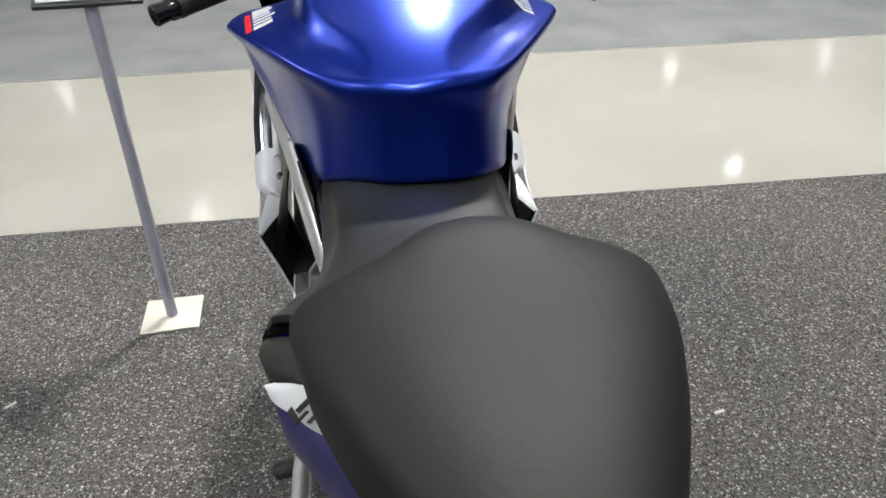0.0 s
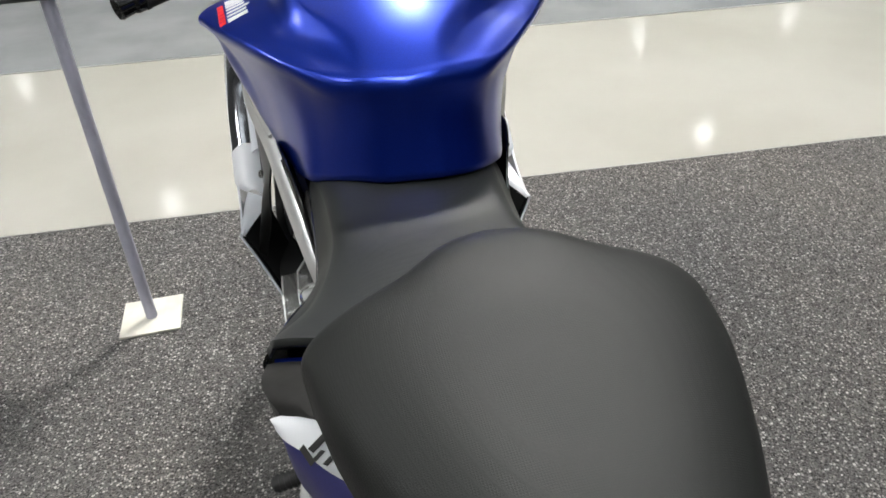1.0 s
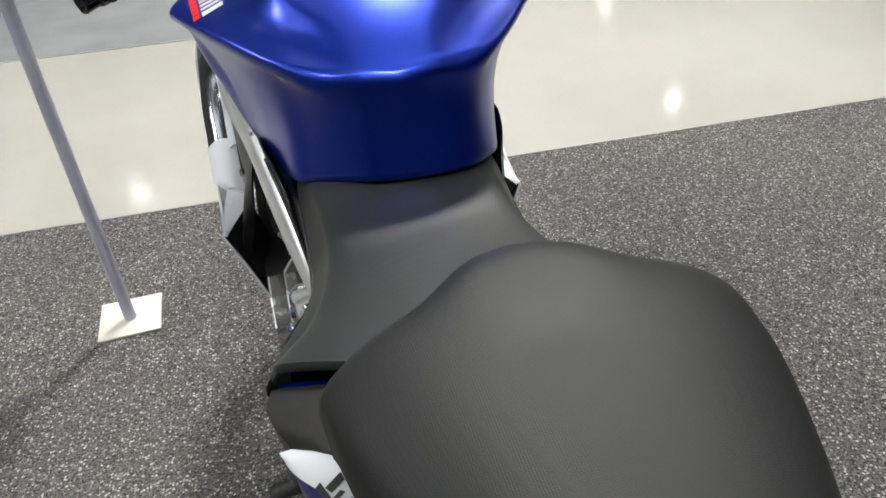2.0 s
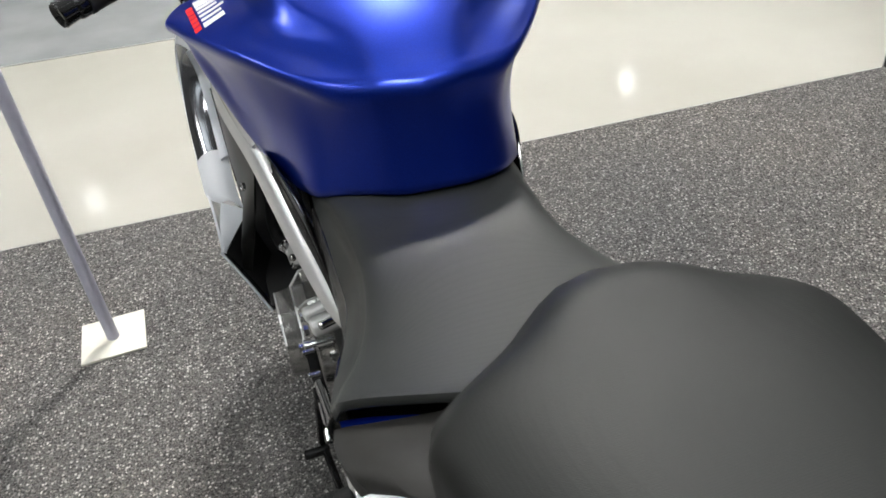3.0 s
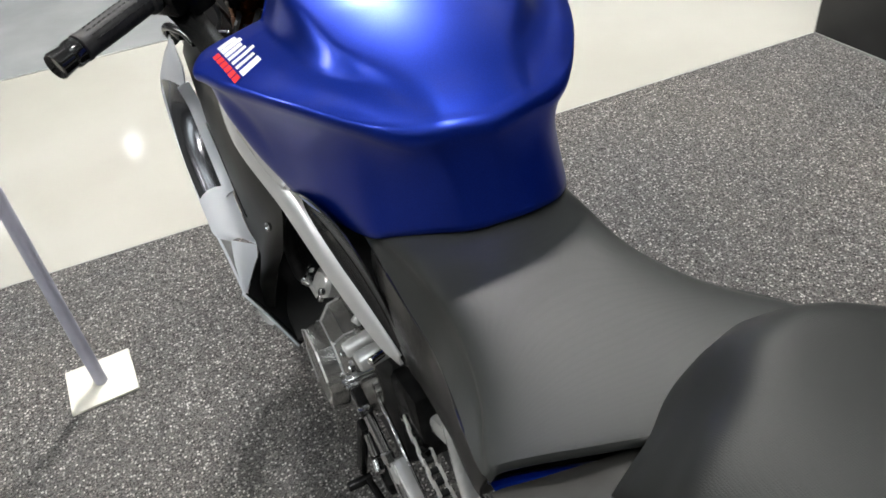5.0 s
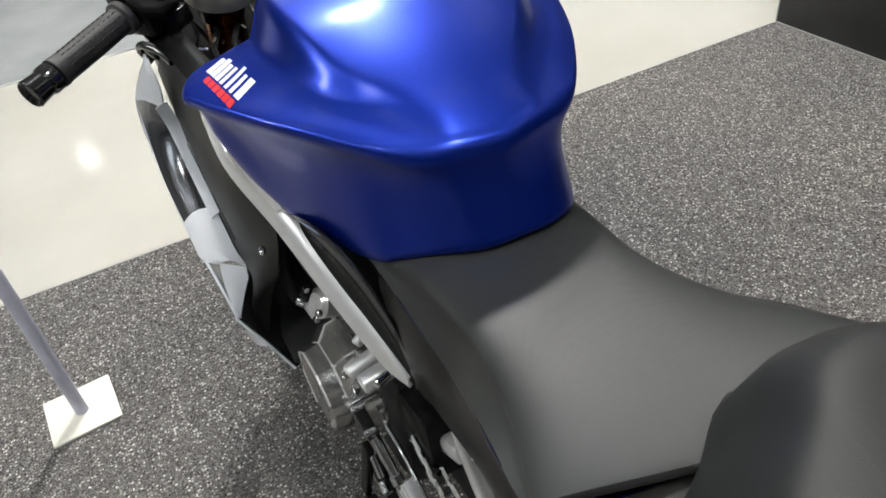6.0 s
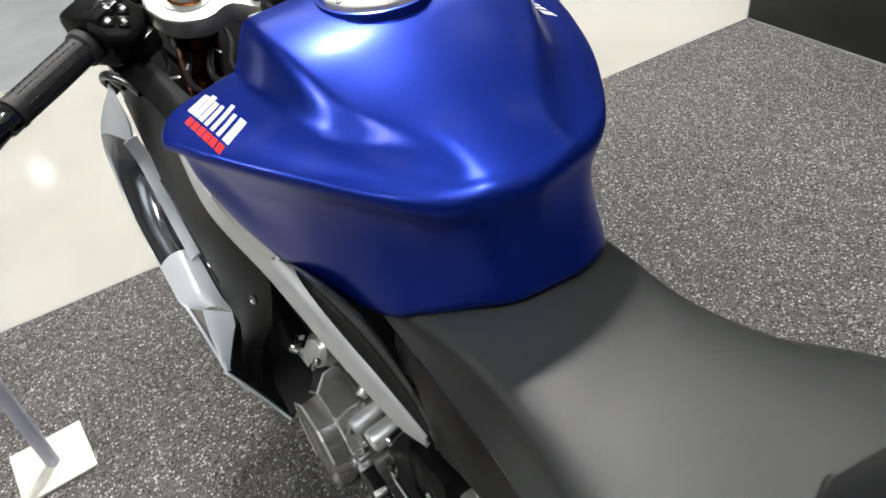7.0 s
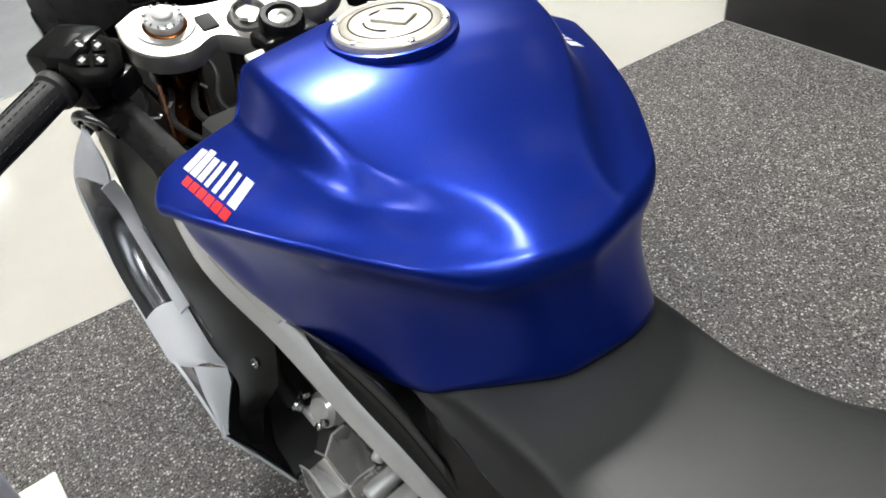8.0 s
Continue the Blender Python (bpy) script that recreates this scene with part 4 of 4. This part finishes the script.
part("side_stand_bracket", merge(box((0.012, 0.022, 0.15), (-0.168, 1.560, 0.345), 0.004, Euler((0.25, 0.08, 0)).to_matrix()), box((0.03, 0.09, 0.03), (-0.14, 1.55, 0.29), 0.008)), PLASTIC, bike, "black side stand bracket")
part("stand_spring", merge(rod((-0.160, 1.535, 0.405), (-0.160, 1.515, 0.375), 0.006), rod((-0.160, 1.52, 0.36), (-0.162, 1.50, 0.352), 0.008)), CHROME, bike, "small bright spring hook")
part("peg_hanger", tube([(-0.085, 1.40, 0.545), (-0.100, 1.345, 0.560), (-0.122, 1.27, 0.600), (-0.148, 1.16, 0.632), (-0.154, 1.09, 0.628)], 0.0095, 12), ALU, bike, "bright alloy footrest hanger")
part("hanger_lug", merge(rod((-0.070, 1.455, 0.478), (-0.098, 1.455, 0.470), 0.013, 16), box((0.024, 0.07, 0.03), (-0.084, 1.425, 0.492), 0.008, Euler((radians(-30), 0, 0)).to_matrix())), ALU, bike, "bright cast lug beside the chain")

# drive chain: plates and rollers of 15.875 mm pitch along the upper and lower run
def chain():
    """Side plates and rollers set out along the run that drops off the front sprocket and then goes straight back."""
    pitch, x0 = 0.015875, -0.110
    run = [Vector((x0, *p)) for p in ((1.478, 0.471), (1.466, 0.466), (1.432, 0.441), (1.372, 0.420), (0.79, 0.412))]
    marks, left = [run[0]], pitch
    for a, b in zip(run, run[1:]):
        n, d = (b - a).length, (b - a).normalized()
        while left <= n:
            marks.append(a + d * left)
            left += pitch
        left -= n
    side, pieces, rolls, pins = Vector((1, 0, 0)), [], [], []
    for k, (p, q) in enumerate(zip(marks, marks[1:])):
        d = (q - p).normalized()
        turn = Matrix((side, d, side.cross(d))).transposed()
        wide = 0.0088 if k % 2 else 0.0070
        for s in (-1, 1):
            pieces.append(box((0.0030, pitch * 1.45, 0.0125), p.lerp(q, 0.5) + side * s * wide, 0.0007, turn, 1))
        rolls.append(rod(p - side * 0.0060, p + side * 0.0060, 0.0050, 8, 0.001))
        pins.append(rod(p - side * 0.0120, p + side * 0.0120, 0.0026, 8, 0.0006))
    links = part("drive_chain", merge(*pieces), CHAIN_STEEL, bike, "bright steel drive chain", smooth=30)
    # Rollers darker than the plates, so the links show dark gaps.
    tagged(part("chain_inside", merge(*rolls), ENGINE, links, "dark rollers inside the chain", smooth=30), kind="stuff")
    tagged(part("chain_pinning", merge(*pins), CHROME, links, "bright pin ends of the chain", smooth=30), kind="stuff")


chain()
part("swingarm", merge(box((0.030, 0.50, 0.06), (-0.148, 1.02, 0.365), 0.012), box((0.030, 0.50, 0.06), (0.148, 1.02, 0.365), 0.012), box((0.30, 0.10, 0.07), (0, 1.30, 0.375), 0.02)), ALU, bike, "silver aluminium swingarm")
part("chain_guard", box((0.035, 0.24, 0.006), (-0.112, 1.06, 0.475), 0.002), PLASTIC, bike)


def wheel(y, radius, width, name):
    tyre = part(name, lathe([(-width / 2 * 0.8, radius * 0.72), (-width / 2, radius * 0.80), (-width / 2 * 0.96, radius * 0.88), (-width / 4, radius * 0.98), (0, radius), (width / 4, radius * 0.98), (width / 2 * 0.96, radius * 0.88), (width / 2, radius * 0.80), (width / 2 * 0.8, radius * 0.72)], (0, y, radius), (1, 0, 0), 48, False), TYRE, bike, "black road tyre", 60)
    spokes = []
    for k in range(5):
        a = 2 * math.pi * k / 5
        spokes.append(rod((0, y + 0.03 * math.cos(a), radius + 0.03 * math.sin(a)), (0, y + radius * 0.69 * math.cos(a), radius + radius * 0.69 * math.sin(a)), 0.014))
    part("rim", merge(lathe([(-width / 2 * 0.82, radius * 0.73), (-width / 2 * 0.6, radius * 0.66), (width / 2 * 0.6, radius * 0.66), (width / 2 * 0.82, radius * 0.73)], (0, y, radius), (1, 0, 0), 48, False), rod((-0.06, y, radius), (0.06, y, radius), 0.035), *spokes), PLASTIC, tyre, "black alloy rim")


wheel(0.79, 0.315, 0.15, "rear_wheel")
wheel(2.16, 0.30, 0.11, "front_wheel")

# ---------------------------------------------------------------- front end: forks, yoke, bars
for s in (-1, 1):
    part("fork_leg", merge(rod((s * 0.090, 1.998, 0.93), (s * 0.090, 2.115, 0.56), 0.030, 24), rod((s * 0.090, 2.11, 0.56), (s * 0.090, 2.185, 0.30), 0.021, 20)), GOLD, bike, "gold anodised fork leg")
    part("fork_ring", lathe([(0, 0.0255), (0.004, 0.0255), (0.005, 0.024)], (s * 0.090, 1.991, 0.946), (0, -0.36, 0.93), 28), GOLD, bike, "gold anodised ring")
    fork = part("fork_cap", lathe([(0, 0.022), (0.010, 0.022), (0.012, 0.019), (0.013, 0.012), (0.018, 0.012), (0.019, 0.010)], (s * 0.090, 1.990, 0.950), (0, -0.36, 0.93), 24), ALU, bike, "bright knurled fork cap")
    for k in range(14):
        a = 2 * math.pi * k / 14
        part("cap_notch", rod(Vector((s * 0.090, 1.987, 0.960)) + axis_turn((0, -0.36, 0.93)) @ Vector((0.016 * math.cos(a), 0.016 * math.sin(a), 0)), Vector((s * 0.090, 1.987, 0.960)) + axis_turn((0, -0.36, 0.93)) @ Vector((0.023 * math.cos(a), 0.023 * math.sin(a), 0.001)), 0.0018, 6), CHROME, fork)
    part("fork_collar", lathe([(-0.012, 0.034), (-0.010, 0.036), (0.004, 0.036), (0.006, 0.034)], (s * 0.090, 1.993, 0.944), (0, -0.36, 0.93), 28), YOKE, bike)


def yoke():
    """The upper fork bridge: a curved plate, thick at its rear edge."""
    turn = axis_turn((0, -0.36, 0.93))
    outline = [(-0.138, 0.03), (-0.142, -0.005), (-0.125, -0.038), (-0.085, -0.052), (-0.045, -0.040), (0.0, -0.075), (0.045, -0.040), (0.085, -0.052), (0.125, -0.038), (0.142, -0.005), (0.138, 0.03), (0.10, 0.045), (0.05, 0.02), (0, 0.012), (-0.05, 0.02), (-0.10, 0.045)]
    pts = spline([(x, y, 0) for x, y in outline] + [(*outline[0], 0)], 4)[:-1]
    at = Vector((0, 1.990, 0.944))
    tilt = Euler((radians(21), 0, 0)).to_matrix()
    rows = []
    for z, s in ((-0.026, 0.97), (-0.023, 0.99), (0.001, 1.0), (0.003, 0.985)):
        rows.append([at + tilt @ Vector((p.x * s, p.y * s, z)) for p in pts])
    bm = sheet(rows, 0, closed=True)
    bm.verts.ensure_lookup_table()
    n = len(pts)
    bm.faces.new([bm.verts[i] for i in range(n)][::-1])
    bm.faces.new([bm.verts[3 * n + i] for i in range(n)])
    return part("top_yoke", bm, YOKE, bike, "pale cast alloy top yoke", 30)


top = yoke()
part("stem_nut", lathe([(0, 0.022), (0.010, 0.021), (0.012, 0.017), (0.006, 0.014), (0.006, 0.002)], (0.0, 1.957, 0.938), (0, -0.36, 0.93), 20), BRONZE, top, "bright steering stem nut")
lock = part("ignition_lock", merge(lathe([(-0.03, 0.026), (0.006, 0.026), (0.010, 0.023), (0.010, 0.017), (0.004, 0.015), (0.004, 0.002)], (0.010, 1.885, 0.948), (0, -0.36, 0.93), 28), box((0.07, 0.05, 0.02), (0.010, 1.885, 0.930), 0.006)), PLASTIC, bike, "black ignition lock housing")
part("lock_face", lathe([(0, 0.014), (0.003, 0.013), (0.0035, 0.006), (0.001, 0.005), (0.001, 0.001)], (0.010, 1.884, 0.952), (0, -0.36, 0.93), 24), BRONZE, lock, "bright lock barrel")
# No real hole: a black block carries the dark of the recess.
part("yoke_hole_dark", box((0.022, 0.028, 0.006), (-0.046, 1.975, 0.941), 0.003, Euler((radians(21), 0, 0)).to_matrix()), DARK, top)


def clip_on(side):
    def put(name, bm, material, label="", parent=None, smooth=40):
        return part(name, bm if side < 0 else mirror(bm), material, parent or bike, label, smooth)
    inner_end, outer_end = Vector((-0.180, 1.988, 0.944)), Vector((-0.369, 1.867, 0.904))
    way = (outer_end - inner_end).normalized()
    g0 = outer_end - way * 0.172
    bar = put("clip_on_bar", merge(rod(inner_end - way * 0.02, outer_end - way * 0.01, 0.011), rod((-0.10, 2.02, 0.902), inner_end - way * 0.015, 0.014), lathe([(-0.016, 0.034), (0.016, 0.034)], (-0.090, 2.012, 0.900), (0, -0.36, 0.93), 24)), PLASTIC, "black clip-on handlebar")
    grip = put("grip", lathe([(0, 0.0225), (0.004, 0.0235), (0.010, 0.0225), (0.013, 0.0185), (0.06, 0.019), (0.122, 0.0185), (0.125, 0.0195), (0.130, 0.0192)], g0, way, 28), RUBBER, "black rubber grip", bar)
    turn = axis_turn(way)
    for ring in range(5):
        for k in range(11):
            a = 2 * math.pi * ring / 14 - 0.2
            p = g0 + way * (0.020 + 0.009 * k) + turn @ Vector((0.0187 * math.cos(a), 0.0187 * math.sin(a), 0))
            # Grip slits as raised black dashes, the dark of each slit in the colour.
            put("grip_slit_dark", box((0.0022, 0.0016, 0.0052), p, 0.0004, turn @ Euler((0, 0, a)).to_matrix(), 1), DARK, "", grip, 0)
    put("bar_end", merge(lathe([(0, 0.0165), (0.002, 0.0188), (0.014, 0.0188), (0.019, 0.0165)], g0 + way * 0.131, way, 24), lathe([(0, 0.0165), (0.012, 0.0175), (0.022, 0.0185), (0.024, 0.017), (0.019, 0.011), (0.019, 0.001)], g0 + way * 0.149, way, 24)), GLOSS, "gloss black bar end weight", bar)
    # switch block
    c = g0 - way * 0.036
    block = put("switch_block", merge(box((0.070, 0.074, 0.066), c, 0.012, turn, 2), box((0.06, 0.05, 0.04), c + Vector((0.004, 0.036, -0.006)), 0.012, turn), box((0.03, 0.03, 0.05), c + Vector((0.03, -0.01, -0.03)), 0.008, turn)), PLASTIC, "black handlebar switch block", bar)
    face = Vector((0.10, -0.64, 0.76)).normalized()
    ft = axis_turn(face)
    pad = c + face * 0.041 + Vector((0.006, -0.010, -0.010))
    put("switch_pad", lathe([(-0.014, 0.034), (-0.004, 0.034), (0, 0.030), (0.001, 0.024), (0.001, 0.001)], pad, face, 8), INNER, "round rocker pad", block)
    for k in range(4):
        a = math.pi / 2 * k + 0.35
        q = pad + ft @ Vector((0.0125 * math.cos(a), 0.0125 * math.sin(a), 0.0025))
        put("switch_key", box((0.014, 0.014, 0.005), q, 0.0022, ft @ Euler((0, 0, a + 0.785)).to_matrix()), PLASTIC, "black switch key", block)
        put("switch_icon", box((0.0060, 0.0045, 0.0008), q + face * 0.0028, 0, ft @ Euler((0, 0, a)).to_matrix()), ICON, "", block, 0)
    put("lever", merge(rod(c + Vector((0.0, 0.045, 0.0)), outer_end + Vector((0.02, 0.075, -0.005)), 0.0065), rod(c + Vector((0.02, 0.03, 0.0)), c + Vector((0.0, 0.048, 0.0)), 0.011)), PLASTIC, "black lever", bar)
    for off, r in ((0.012, 0.0035), (0.02, 0.0028)):
        put("cable", tube([c + Vector((0.0, 0.03, -0.01)), c + Vector((0.04, 0.04 + off, -0.03)), c + Vector((0.08, 0.06 + off, -0.10)), c + Vector((0.10, 0.10, -0.2))], r), RUBBER, "", bar)


clip_on(-1)
clip_on(1)
rnd = random.Random(7)
# Small bright blocks strewn at random, added for the silver specks here.
for k in range(9):
    p = Vector((-0.168 + 0.012 * k + rnd.uniform(-0.004, 0.004), 1.955 + rnd.uniform(-0.02, 0.03), 0.862 + rnd.uniform(-0.02, 0.02)))
    part("bright_speck", box((0.006 + rnd.uniform(0, 0.006), 0.004, 0.003), p, 0.001, Euler((rnd.uniform(-1, 1), rnd.uniform(-1, 1), rnd.uniform(0, 3))).to_matrix()), CHROME if k % 2 else ALU, bike, "small bright metal speck")
for k in range(5):
    x = -0.15 + 0.03 * k
    part("cable", tube([(x, 2.06, 0.93), (x + 0.012, 2.0, 0.875), (x - 0.01, 1.94, 0.855), (x + 0.02, 1.88, 0.83)], 0.0035 + 0.0006 * (k % 3)), RUBBER, bike)

# cowl and instruments ahead of the bars
# The cowl's nose is unseen, its reach cut to suit the bike's shadow.
part("front_cowl", band([(-0.190, 2.25, 0.90), (-0.185, 2.30, 0.92), (-0.12, 2.37, 0.90), (0, 2.41, 0.87), (0.12, 2.37, 0.90), (0.185, 2.30, 0.92), (0.190, 2.25, 0.90)], [(-0.17, 2.22, 0.62), (-0.17, 2.27, 0.60), (-0.11, 2.33, 0.62), (0, 2.37, 0.62), (0.11, 2.33, 0.62), (0.17, 2.27, 0.60), (0.17, 2.22, 0.62)], 6, 6, (0, 0.01, 0), 0.004), PLASTIC, bike, "black front cowl")
part("cowl_liner", band([(-0.188, 2.245, 0.905), (-0.182, 2.30, 0.945), (-0.115, 2.36, 0.95), (0, 2.40, 0.94), (0.115, 2.36, 0.95), (0.182, 2.30, 0.945), (0.188, 2.245, 0.905)], [(-0.15, 2.19, 0.84), (-0.15, 2.23, 0.86), (-0.1, 2.28, 0.87), (0, 2.30, 0.88), (0.1, 2.28, 0.87), (0.15, 2.23, 0.86), (0.15, 2.19, 0.84)], 6, 6, (0, 0, 0.01), 0.004), PLASTIC, bike, "black cowl liner")
part("instrument", box((0.16, 0.02, 0.10), (0, 2.22, 0.95), 0.008, Euler((radians(-55), 0, 0)).to_matrix()), GLOSS, bike, "black instrument display")
for s in (-1, 1):
    duct = band([(-0.214, 1.995, 0.898), (-0.198, 1.89, 0.885), (-0.190, 1.77, 0.872)], [(-0.166, 1.965, 0.900), (-0.158, 1.87, 0.888), (-0.150, 1.77, 0.875)], 4, 5, (0, 0, 0.006), 0.006)
    part("inner_duct", duct if s < 0 else mirror(duct), PLASTIC, bike, "black inner fairing strip")
# Made-up black panel, there to keep the space behind the forks dark.
part("fork_dark_fill", box((0.36, 0.02, 0.30), (0, 2.10, 0.74), 0.006, Euler((radians(-16), 0, 0)).to_matrix()), DARK, bike, "black panel added to darken the space behind the forks")
part("head_tube", merge(rod((0, 1.96, 0.94), (0, 2.03, 0.72), 0.03), box((0.22, 0.10, 0.03), (0, 2.05, 0.75), 0.01, Euler((radians(18), 0, 0)).to_matrix())), ENGINE, bike)
part("airbox_cover", box((0.24, 0.20, 0.05), (0, 1.80, 0.85), 0.02), DARK, bike, "black cover under the tank front")
part("tank_bracket", box((0.020, 0.045, 0.008), (-0.080, 1.728, 0.975), 0.003, Euler((radians(20), 0, 0)).to_matrix()), YOKE, bike, "pale tank front bracket")
SHIFT = Vector((0, 0, 0))
